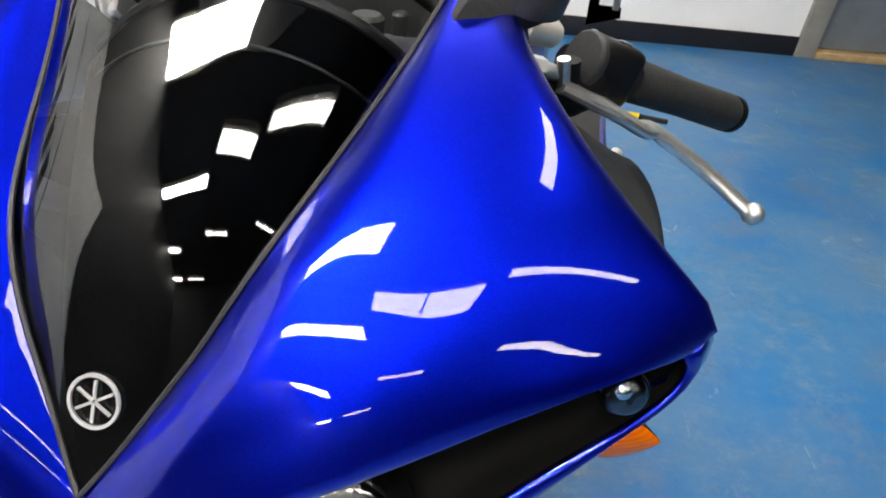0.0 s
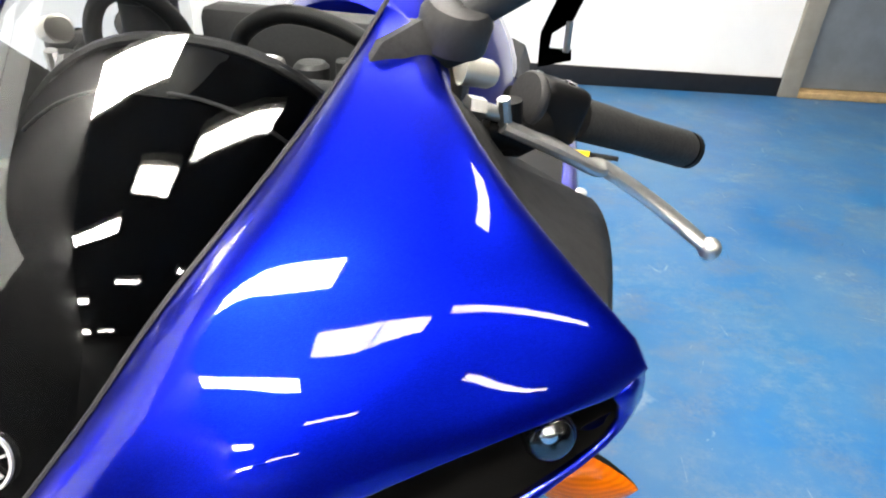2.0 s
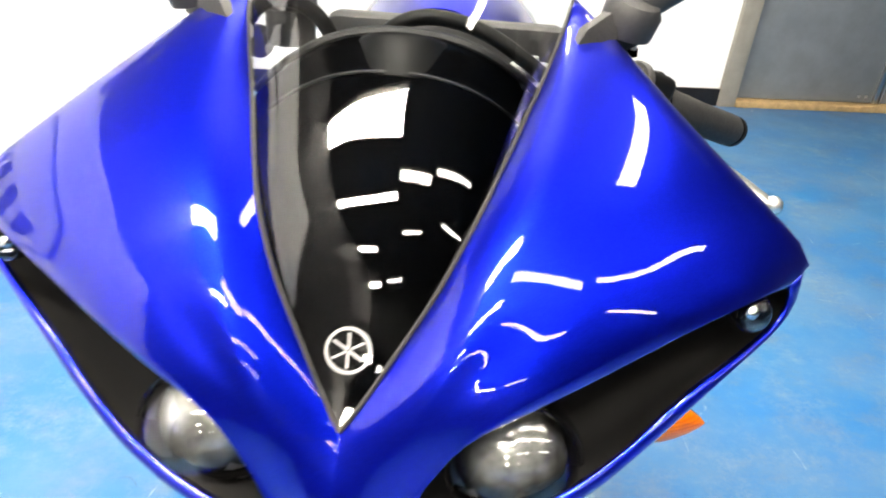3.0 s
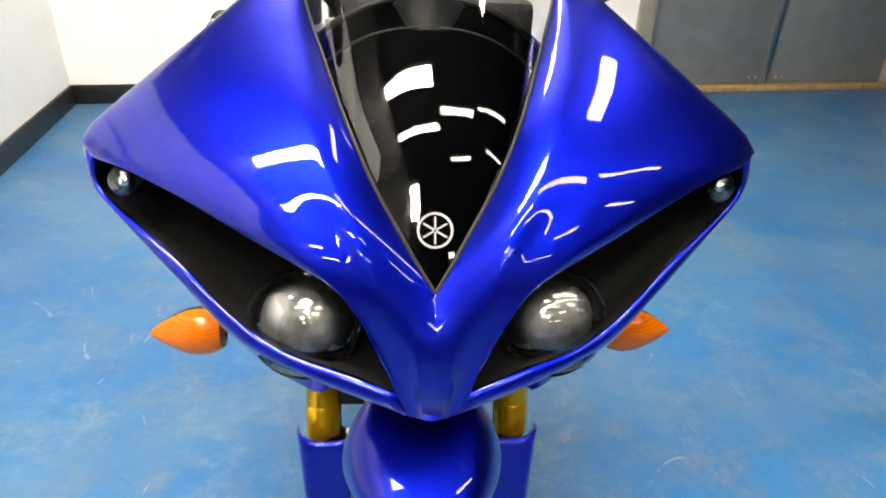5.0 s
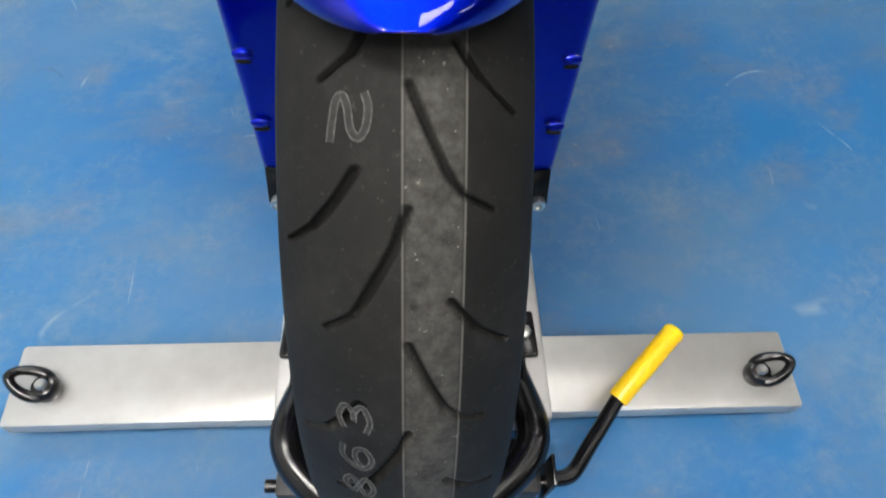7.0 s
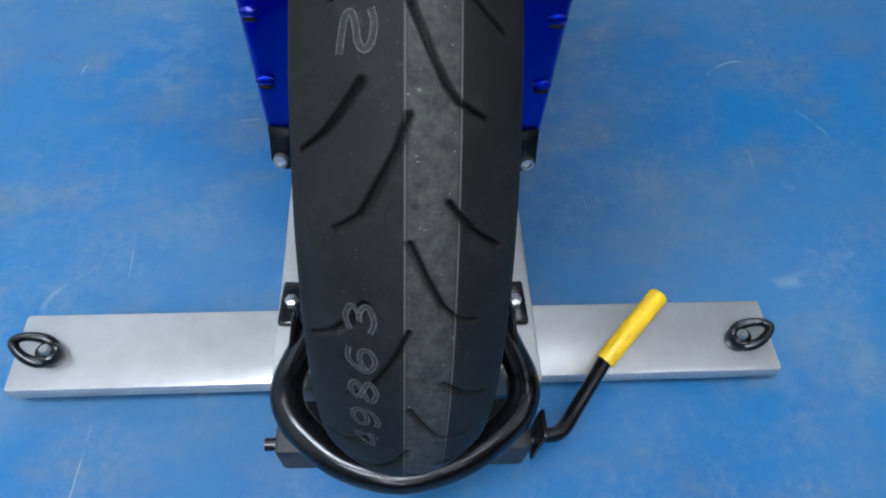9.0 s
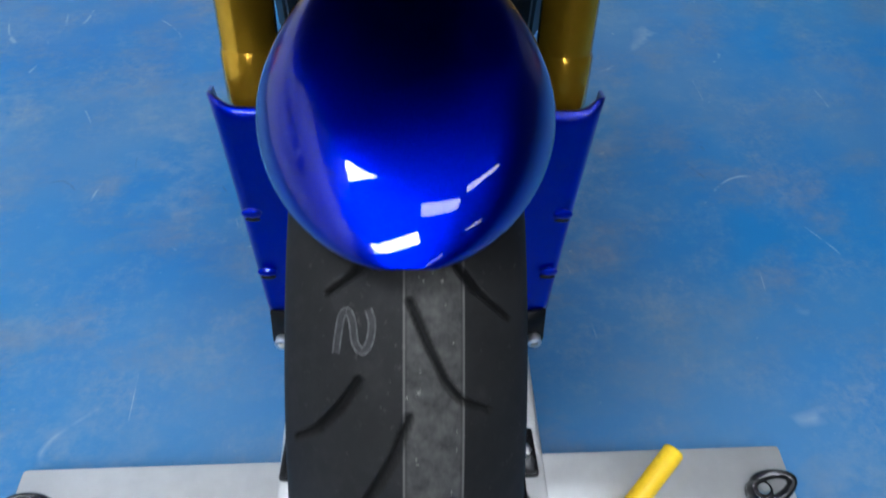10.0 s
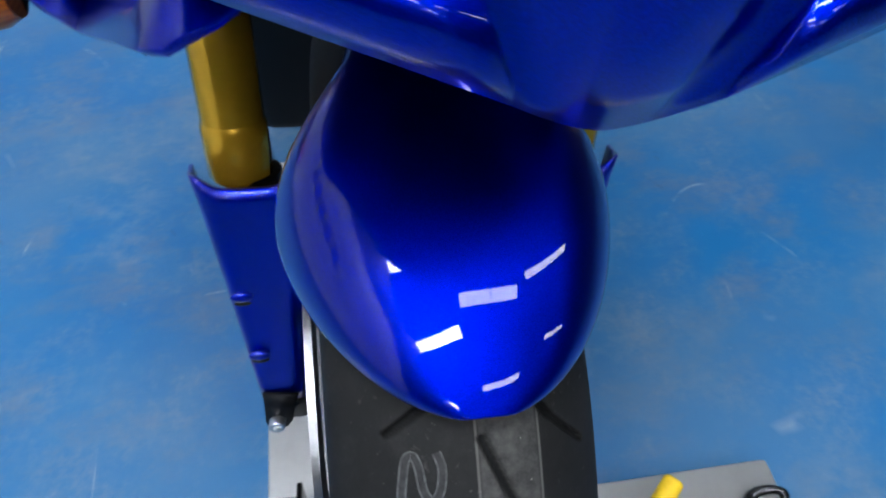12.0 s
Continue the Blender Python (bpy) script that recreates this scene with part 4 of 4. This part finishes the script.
# clip-on bars, grips, levers, mirrors
for side in (1, -1):
    def P(x, y, z):
        return Vector((x * side, y, z))
    bm = bmesh.new()
    tube(bm, [P(0.165, 0.178, 0.915), P(0.205, 0.21, 0.898)], 0.012, 14)
    bar = part("handlebar", bm, BLACK, bike)
    bm = bmesh.new()
    g0, g1 = (P(0.215, 0.222, 0.893), P(0.318, 0.298, 0.849)) if side > 0 else (P(0.185, 0.29, 0.905), P(0.240, 0.342, 0.899))
    tube(bm, [g0, g0.lerp(g1, 0.02), g0.lerp(g1, 0.5), g0.lerp(g1, 0.97), g1], [0.0165, 0.0172, 0.016, 0.0168, 0.015], 20)
    part("grip", bm, GRIP, bar, "ribbed black rubber grip")
    bm = bmesh.new()
    tube(bm, [g1, g1.lerp(g0, -0.04), g1.lerp(g0, -0.07)], [0.0165, 0.0165, 0.012], 20)
    part("bar_end", bm, BLACK, bar)
    bm = bmesh.new()
    sw = Matrix.Translation(P(0.195, 0.20, 0.905)) @ Vector(g1 - g0).to_track_quat("X", "Z").to_matrix().to_4x4()
    box(bm, -0.026, 0.022, -0.019, 0.020, -0.022, 0.022, 0.009, sw, 3)
    switch = part("switch_box", bm, BLACK, bar)
    bm = bmesh.new()
    disc_stack(bm, sw @ Matrix.Translation((0.004, -0.004, 0.021)), [(0.0055, -0.002), (0.0055, 0.0015), (0.004, 0.0025)], 14)
    part("switch_button", bm, GLOSS_BLACK, switch)
    for sq in (-0.016, 0.014):
        bm = bmesh.new()
        disc_stack(bm, sw @ Matrix.Translation((sq, 0.010, 0.0215)), [(0.0028, -0.002), (0.0028, 0.001), (0.0015, 0.0014)], 10)
        part("screw", bm, STEEL, switch)
    if side > 0:
        bm = bmesh.new()
        way = smooth_path([P(0.160, 0.146, 0.911), P(0.200, 0.164, 0.890), P(0.228, 0.180, 0.872), P(0.242, 0.189, 0.867), P(0.285, 0.188, 0.843), P(0.322, 0.171, 0.823)], 6)
        rows = []
        for q, c in enumerate(way):
            tang = (way[min(q + 1, len(way) - 1)] - way[max(q - 1, 0)]).normalized()
            flat = tang.cross(Vector((0, 0, 1))).normalized()
            tall = flat.cross(tang)
            f = q / (len(way) - 1)
            rt, rw = 0.0058 - 0.0014 * f, 0.0165 - 0.0090 * f + 0.0018 * math.exp(-((f - 0.6) / 0.06) ** 2)
            rows.append([c + flat * rw * math.cos(a) + tall * rt * math.copysign(abs(math.sin(a)) ** 0.7, math.sin(a)) for a in (2 * math.pi * e / 16 for e in range(16))])
        vs = grid(bm, rows, closed=True)
        bm.faces.new(vs[0]), bm.faces.new(vs[-1])
        bmesh.ops.create_uvsphere(bm, u_segments=14, v_segments=8, radius=0.0088, matrix=Matrix.Translation(P(0.325, 0.170, 0.822)))
        part("lever", bm, ALLOY, bar, "bare alloy hand lever with a ball end")
    bm = bmesh.new()
    tube(bm, [P(0.136, 0.119, 0.951), P(0.1365, 0.1195, 0.951), P(0.153, 0.128, 0.9470), P(0.156, 0.130, 0.946)], [0.0078, 0.0096, 0.0088, 0.0066], 18)
    part("master_cylinder", bm, CREAM, bar, "pale metal cylinder by the lever")
    bm = bmesh.new()
    tube(bm, [P(0.140, 0.128, 0.925), P(0.150, 0.134, 0.922)], 0.008, 6)
    tube(bm, [P(0.150, 0.134, 0.922), P(0.160, 0.140, 0.918)], 0.0055, 12)
    tube(bm, [P(0.163, 0.136, 0.930), P(0.166, 0.140, 0.910)], 0.0045, 8)
    part("adjuster", bm, ALLOY, bar, "bright cable adjuster")
    bm = bmesh.new()
    tube(bm, [P(0.150, 0.146, 0.905), P(0.172, 0.156, 0.898), P(0.188, 0.176, 0.90)], [0.012, 0.015, 0.014], 14)
    tube(bm, [P(0.166, 0.150, 0.925), P(0.17, 0.152, 0.888)], 0.009, 12)
    part("lever_perch", bm, BLACK, bar)
    if side > 0:
        bm = bmesh.new()
        for pts in (((0.228, 0.30, 0.990), (0.210, 0.30, 0.985), (0.193, 0.30, 0.938), (0.194, 0.30, 0.908), (0.222, 0.30, 0.917), (0.221, 0.30, 0.926), (0.202, 0.30, 0.926), (0.203, 0.30, 0.938), (0.219, 0.30, 0.950), (0.227, 0.30, 0.972)),):
            f = bm.faces.new([bm.verts.new((x - 0.016, y, z)) for x, y, z in pts])
            bmesh.ops.solidify(bm, geom=[f], thickness=0.004)
        bracket = part("bracket", bm, BLACK, bar, "black bent bracket behind the grip", smooth=False)
        bm = bmesh.new()
        tube(bm, [P(0.2005, 0.299, 0.924), P(0.2005, 0.299, 0.949)], 0.003, 10)
        part("bracket_bolt", bm, STEEL, bracket, "plain steel bolt")
        bm = bmesh.new()
        tube(bm, smooth_path([P(0.180, 0.20, 0.882), P(0.21, 0.20, 0.874), P(0.228, 0.20, 0.873)], 4), 0.0028, 8)
        part("cable_sleeve", bm, YELLOW, bar, "short yellow cable sleeve")
        bm = bmesh.new()
        tube(bm, [P(0.227, 0.20, 0.873), P(0.250, 0.20, 0.872)], 0.0022, 8)
        part("cable_end", bm, BLACK, bar)
        bm = bmesh.new()
        disc_stack(bm, towards(P(0.178, 0.166, 0.922), g1 - g0), [(0.0180, -0.004), (0.0195, -0.002), (0.0195, 0.002), (0.0180, 0.004)], 24)
        part("bar_collar", bm, GREY_BLACK, bar, "dull black collar ring")
    # mirror foot and arm
    bm = bmesh.new()
    base = [((0.100, 0.016, 0.967), (0.110, 0.026, 0.964), 0.005), ((0.108, 0.030, 0.986), (0.134, 0.036, 0.970), 0.014), ((0.124, 0.048, 0.994), (0.150, 0.054, 0.974), 0.018), ((0.134, 0.072, 1.004), (0.158, 0.076, 0.985), 0.016), ((0.130, 0.10, 1.004), (0.152, 0.10, 0.99), 0.008)]
    rows = []
    for hi, lo, th in base:
        hi, lo = P(*hi), P(*lo)
        n = P(-0.3, -0.75, 0.55) * th
        rows.append([hi, hi.lerp(lo, 0.3) + n * 0.7, hi.lerp(lo, 0.7) + n * 0.7, lo, hi.lerp(lo, 0.6) - n * 0.6, hi.lerp(lo, 0.3) - n * 0.5])
    vs = grid(bm, rows, closed=True)
    bm.faces.new(vs[0]), bm.faces.new(vs[-1])
    disc_stack(bm, towards(P(0.142, 0.052, 0.992), P(0.2, -0.2, 0.9)), [(0.018, -0.01), (0.0185, 0.004), (0.015, 0.010), (0.006, 0.012)], 24)
    mir = part("mirror", bm, GREY_BLACK, bike, "black mirror on a short arm")
    bm = bmesh.new()
    tube(bm, [P(0.145, 0.055, 0.998), P(0.19, 0.072, 1.022), P(0.29, 0.11, 1.082), P(0.33, 0.12, 1.11)], [0.012, 0.0095, 0.009, 0.008], 12)
    part("arm", bm, GREY_BLACK, mir)
    bm = bmesh.new()
    bmesh.ops.create_uvsphere(bm, u_segments=24, v_segments=12, radius=1.0, matrix=Matrix.Translation(P(0.40, 0.13, 1.15)) @ Matrix.Diagonal((0.09, 0.03, 0.05, 1)))
    part("housing", bm, GREY_BLACK, mir)

# tank and bodywork behind
bm = bmesh.new()
rows = []
for k in range(17):
    s = k / 16
    y = 0.30 + 0.5 * s
    w = 0.15 * math.sin(math.pi * (0.18 + 0.62 * s)) ** 0.6
    top = 0.95 + 0.04 * math.sin(math.pi * s) - 0.12 * s * s
    rows.append([Vector((w * math.cos(radians(a)), y, 0.75 + (top - 0.75) * max(0, math.sin(radians(a))) ** 0.7)) for a in range(0, 181, 9)])
vs = grid(bm, rows)
bm.faces.new(vs[0])
part("fuel_tank", bm, PAINT, bike, "blue fuel tank", sharp=60)
for side in (1, -1):
    rows = []
    for k in range(15):
        s = k / 14
        y = -0.066 + 0.85 * s
        g = min(1.0, s * 2.5)
        sec = [(0.222 + 0.024 * g, 0.03, 0.825 - 0.04 * g - 0.16 * s), (0.208 + 0.044 * g, 0.02, 0.790 - 0.03 * g - 0.12 * s), (0.172 + 0.060 * g, 0.004, 0.745 - 0.02 * g),
               (0.163 + 0.030 * g, 0.04, 0.695), (0.138 + 0.012 * g, 0.036, 0.660), (0.110 + 0.01 * g, -0.008, 0.682), (0.083 + 0.01 * g, -0.048, 0.706), (0.06, -0.03, 0.712)]
        rows.append(resample(smooth_path([(side * x, y + dy, z) for x, dy, z in sec], 4), 22))
    bm = bmesh.new()
    grid(bm, rows)
    shell(part("side_fairing", bm, PAINT, bike, "blue side fairing", sharp=60), 0.003)
    # black cover between the cowl and the side fairing
    edge = resample(TOP_EDGE, 12)
    far = resample(smooth_path([(0.236, -0.03, 0.858), (0.246, 0.06, 0.842), (0.250, 0.16, 0.828), (0.247, 0.27, 0.800), (0.236, 0.36, 0.765)], 4), 12)
    rows = [[Vector((side * p.x, p.y, p.z)) for p in (a + Vector((-0.006, 0.008, -0.012)), a.lerp(b, 0.4) + Vector((-0.01, 0.01, -0.018)), a.lerp(b, 0.8) + Vector((0, 0, -0.006)), b)] for a, b in zip(edge, far)]
    bm = bmesh.new()
    grid(bm, rows)
    cover = shell(part("inner_cover", bm, COVER, bike, "dull black inner fairing cover", sharp=50), 0.003)
    bm = bmesh.new()
    disc_stack(bm, towards((side * 0.238, 0.345, 0.772), (0.2 * side, -0.2, 1)), [(0.006, -0.003), (0.006, 0.002), (0.003, 0.003)], 12)
    part("screw", bm, STEEL, cover)
bm = bmesh.new()
box(bm, -0.12, 0.12, 0.155, 0.235, 0.872, 0.90, 0.008)
box(bm, -0.10, 0.125, 0.228, 0.262, 0.86, 0.950, 0.010)
clamp = part("triple_clamp", bm, GREY_BLACK, bike, "grey upper fork clamp")
for side in (1, -1):
    bm = bmesh.new()
    disc_stack(bm, Matrix.Translation((0.0925 * side, 0.193, 0.895)), [(0.026, 0), (0.026, 0.018), (0.020, 0.02), (0.018, 0.03), (0.007, 0.031), (0.006, 0.037)], 24)
    part("fork_cap", bm, ALLOY, clamp)
bm = bmesh.new()
rows = []
for k in range(24):
    a = 2 * math.pi * k / 24
    rows.append([Vector((-0.025 + math.cos(a) * (0.0125 + 0.003 * math.cos(b)), 0.19 + math.sin(a) * (0.0125 + 0.003 * math.cos(b)), 0.918 + 0.006 * math.sin(b))) for b in (2 * math.pi * q / 8 for q in range(8))])
grid(bm, rows, closed=True, loop=True)
part("ignition_ring", bm, ALLOY, clamp)
bm = bmesh.new()
disc_stack(bm, Matrix.Translation((-0.025, 0.19, 0.895)), [(0.012, 0), (0.012, 0.02), (0.008, 0.022)], 16)
part("ignition_lock", bm, BLACK, clamp)
bm = bmesh.new()
disc_stack(bm, Matrix.Translation((0.020, 0.17, 0.89)), [(0.013, 0), (0.013, 0.038), (0.010, 0.041)], 18)
disc_stack(bm, Matrix.Translation((0.046, 0.165, 0.89)), [(0.006, 0), (0.006, 0.045), (0.004, 0.047)], 12)
part("stem_posts", bm, GREY_BLACK, clamp)
bm = bmesh.new()
box(bm, -0.085, 0.085, 0.03, 0.085, 0.905, 0.950, 0.012, Matrix.Rotation(0, 4, "Z"))
dash = part("instrument_panel", bm, GREY_BLACK, bike, "black instrument panel behind the screen")
bm = bmesh.new()
disc_stack(bm, towards((0.0, 0.05, 0.953), (0, 0.5, 0.85)), [(0.036, -0.02), (0.036, 0.004), (0.033, 0.008), (0.031, 0.004)], 32)
part("tachometer", bm, BLACK, dash)
bm = bmesh.new()
tube(bm, smooth_path([(-0.046, 0.185, 0.88), (-0.044, 0.18, 0.913), (-0.037, 0.18, 0.942), (-0.010, 0.178, 0.959), (0.022, 0.176, 0.960), (0.057, 0.172, 0.950), (0.095, 0.165, 0.928), (0.125, 0.16, 0.905)], 5), 0.0068, 12)
part("brake_hose", bm, BLACK, bike, "black hose arched over the clamp")
bm = bmesh.new()
tube(bm, smooth_path([(-0.165, 0.19, 0.89), (-0.160, 0.18, 0.935), (-0.140, 0.175, 0.962), (-0.110, 0.175, 0.966), (-0.085, 0.178, 0.945), (-0.07, 0.18, 0.90)], 5), 0.0068, 12)
part("brake_hose", bm, BLACK, bike)
bm = bmesh.new()
disc_stack(bm, Matrix.Translation((-0.125, 0.205, 0.925)), [(0.020, 0), (0.022, 0.004), (0.022, 0.030), (0.024, 0.031), (0.024, 0.040), (0.018, 0.042)], 24)
part("brake_reservoir", bm, GREY_BLACK, bike, "smoky brake fluid reservoir")
# Plain box for the radiator, placed to keep light off the fender.
bm = bmesh.new()
box(bm, -0.115, 0.115, 0.19, 0.235, 0.40, 0.76, 0.01, Matrix.Rotation(radians(-4), 4, "X"))
part("radiator", bm, BLACK, bike, "black radiator box behind the front wheel, blocking light")
# Added plate that stops light falling through the cockpit onto the fender.
bm = bmesh.new()
box(bm, -0.215, 0.215, 0.03, 0.42, 0.795, 0.80, 0.002)
part("light_baffle", bm, BLACK, bike)
bm = bmesh.new()
box(bm, -0.14, 0.14, 0.25, 1.2, 0.35, 0.74, 0.05)
part("engine", bm, BLACK, bike)

# ---- wheel chock ----
chock = thing("wheel_chock", "silver and black wheel chock holding the front tyre", "wheel chock", at=(0, 0, 0))
TILT = pose(0.004, -0.092, 0, 0, 0, 1.0)
bm = bmesh.new()
box(bm, -0.447, 0.449, -0.0475, 0.0475, 0.020, 0.046, 0.005, TILT)
part("cross_bar", bm, CHOCK, chock, "wide silver cross bar on rubber feet")
for fx in (-0.40, -0.19, 0.19, 0.40):
    bm = bmesh.new()
    disc_stack(bm, TILT @ Matrix.Translation((fx, 0.006, 0.0)), [(0.016, 0.0), (0.018, 0.004), (0.018, 0.021)], 16)
    part("rubber_foot", bm, GRIP, chock)
bm = bmesh.new()
box(bm, -0.155, 0.155, -0.055, 0.62, 0.002, 0.05, 0.005, TILT)
part("rail", bm, CHOCK, chock, "silver centre rail under the wheel")
for sx, at, ang in ((1, (0.404, -0.095, 0.046), 15), (-1, (-0.398, -0.107, 0.046), 165)):
    bm = bmesh.new()
    m = Matrix.Translation(at)
    disc_stack(bm, m, [(0.0135, 0.0), (0.0150, 0.004), (0.0145, 0.012), (0.0115, 0.018), (0.009, 0.019)], 24)
    eye = part("tie_down_eye", bm, TUBE, chock, "black swivel eye")
    bm = bmesh.new()
    mm = m @ Matrix.Rotation(radians(ang), 4, "Z") @ Matrix.Translation((0.015, 0, 0.016)) @ Matrix.Rotation(radians(-22), 4, "Y")
    rows = []
    for k in range(28):
        a = 2 * math.pi * k / 28
        rows.append([mm @ Vector((math.cos(a) * (0.0215 + 0.0060 * math.cos(b)), math.sin(a) * (0.0135 + 0.0060 * math.cos(b)) * (1.0 - 0.22 * math.cos(a)), 0.0060 * math.sin(b))) for b in (2 * math.pi * q / 10 for q in range(10))])
    grid(bm, rows, closed=True, loop=True)
    part("ring", bm, TUBE, eye)
    bm = bmesh.new()
    disc_stack(bm, m, [(0.0062, 0.015), (0.0062, 0.0225), (0.0045, 0.0245)], 12)
    part("bolt", bm, STEEL, eye)
bm = bmesh.new()
tube(bm, smooth_path([(-0.100, -0.085, 0.085), (-0.108, -0.125, 0.105), (-0.117, -0.172, 0.125), (-0.112, -0.200, 0.124), (-0.090, -0.226, 0.120), (-0.055, -0.250, 0.116), (-0.003, -0.262, 0.114), (0.050, -0.250, 0.116), (0.090, -0.226, 0.120), (0.115, -0.200, 0.124), (0.121, -0.172, 0.125), (0.113, -0.125, 0.105), (0.106, -0.085, 0.085)], 6), 0.0165, 18)
part("front_hoop", bm, TUBE, chock, "black tubular hoop round the tyre")
for side in (1, -1):
    bm = bmesh.new()
    mm = pose(0.129 * side, -0.046, 0.05, 0, 0, 3 * side)
    box(bm, -0.019, 0.019, -0.029, 0.029, 0.0, 0.012, 0.004, mm)
    box(bm, -0.019 if side > 0 else 0.013, -0.013 if side > 0 else 0.019, -0.029, 0.029, 0.012, 0.06, 0.002, mm)
    br = part("pivot_bracket", bm, TUBE, chock)
    bm = bmesh.new()
    disc_stack(bm, towards((0.134 * side, -0.046, 0.062), (0, 0, 1)), [(0.008, 0), (0.008, 0.006), (0.005, 0.008)], 6)
    part("bolt", bm, STEEL, br)
    bm = bmesh.new()
    box(bm, 0.102 * side - 0.033, 0.102 * side + 0.033, -0.226, -0.170, 0.004, 0.07, 0.005)
    part("foot_block", bm, GREY_BLACK, chock, "black block carrying the pivot bar")
    bm = bmesh.new()
    box(bm, 0.118 * side - 0.003, 0.118 * side + 0.003, -0.19, -0.09, 0.05, 0.125, 0.002)
    part("side_plate", bm, TUBE, chock)
bm = bmesh.new()
box(bm, 0.138, 0.1425, -0.228, -0.198, 0.03, 0.115, 0.002)
part("lever_plate", bm, TUBE, chock)
bm = bmesh.new()
tube(bm, [(-0.146, -0.214, 0.06), (0.146, -0.214, 0.06)], 0.0068, 14)
part("pivot_bar", bm, TUBE, chock)
bm = bmesh.new()
tube(bm, smooth_path([(0.14, -0.214, 0.075), (0.166, -0.209, 0.072), (0.19, -0.18, 0.070), (0.23, -0.127, 0.078)], 6), 0.0082, 14)
arm = part("foot_lever", bm, TUBE, chock, "black lever with a yellow handle")
bm = bmesh.new()
tube(bm, [(0.226, -0.132, 0.077), (0.2265, -0.1315, 0.0772), (0.29, -0.068, 0.114), (0.292, -0.066, 0.115)], [0.0095, 0.0115, 0.0115, 0.009], 16)
part("handle_sleeve", bm, YELLOW, arm, "yellow vinyl handle sleeve")
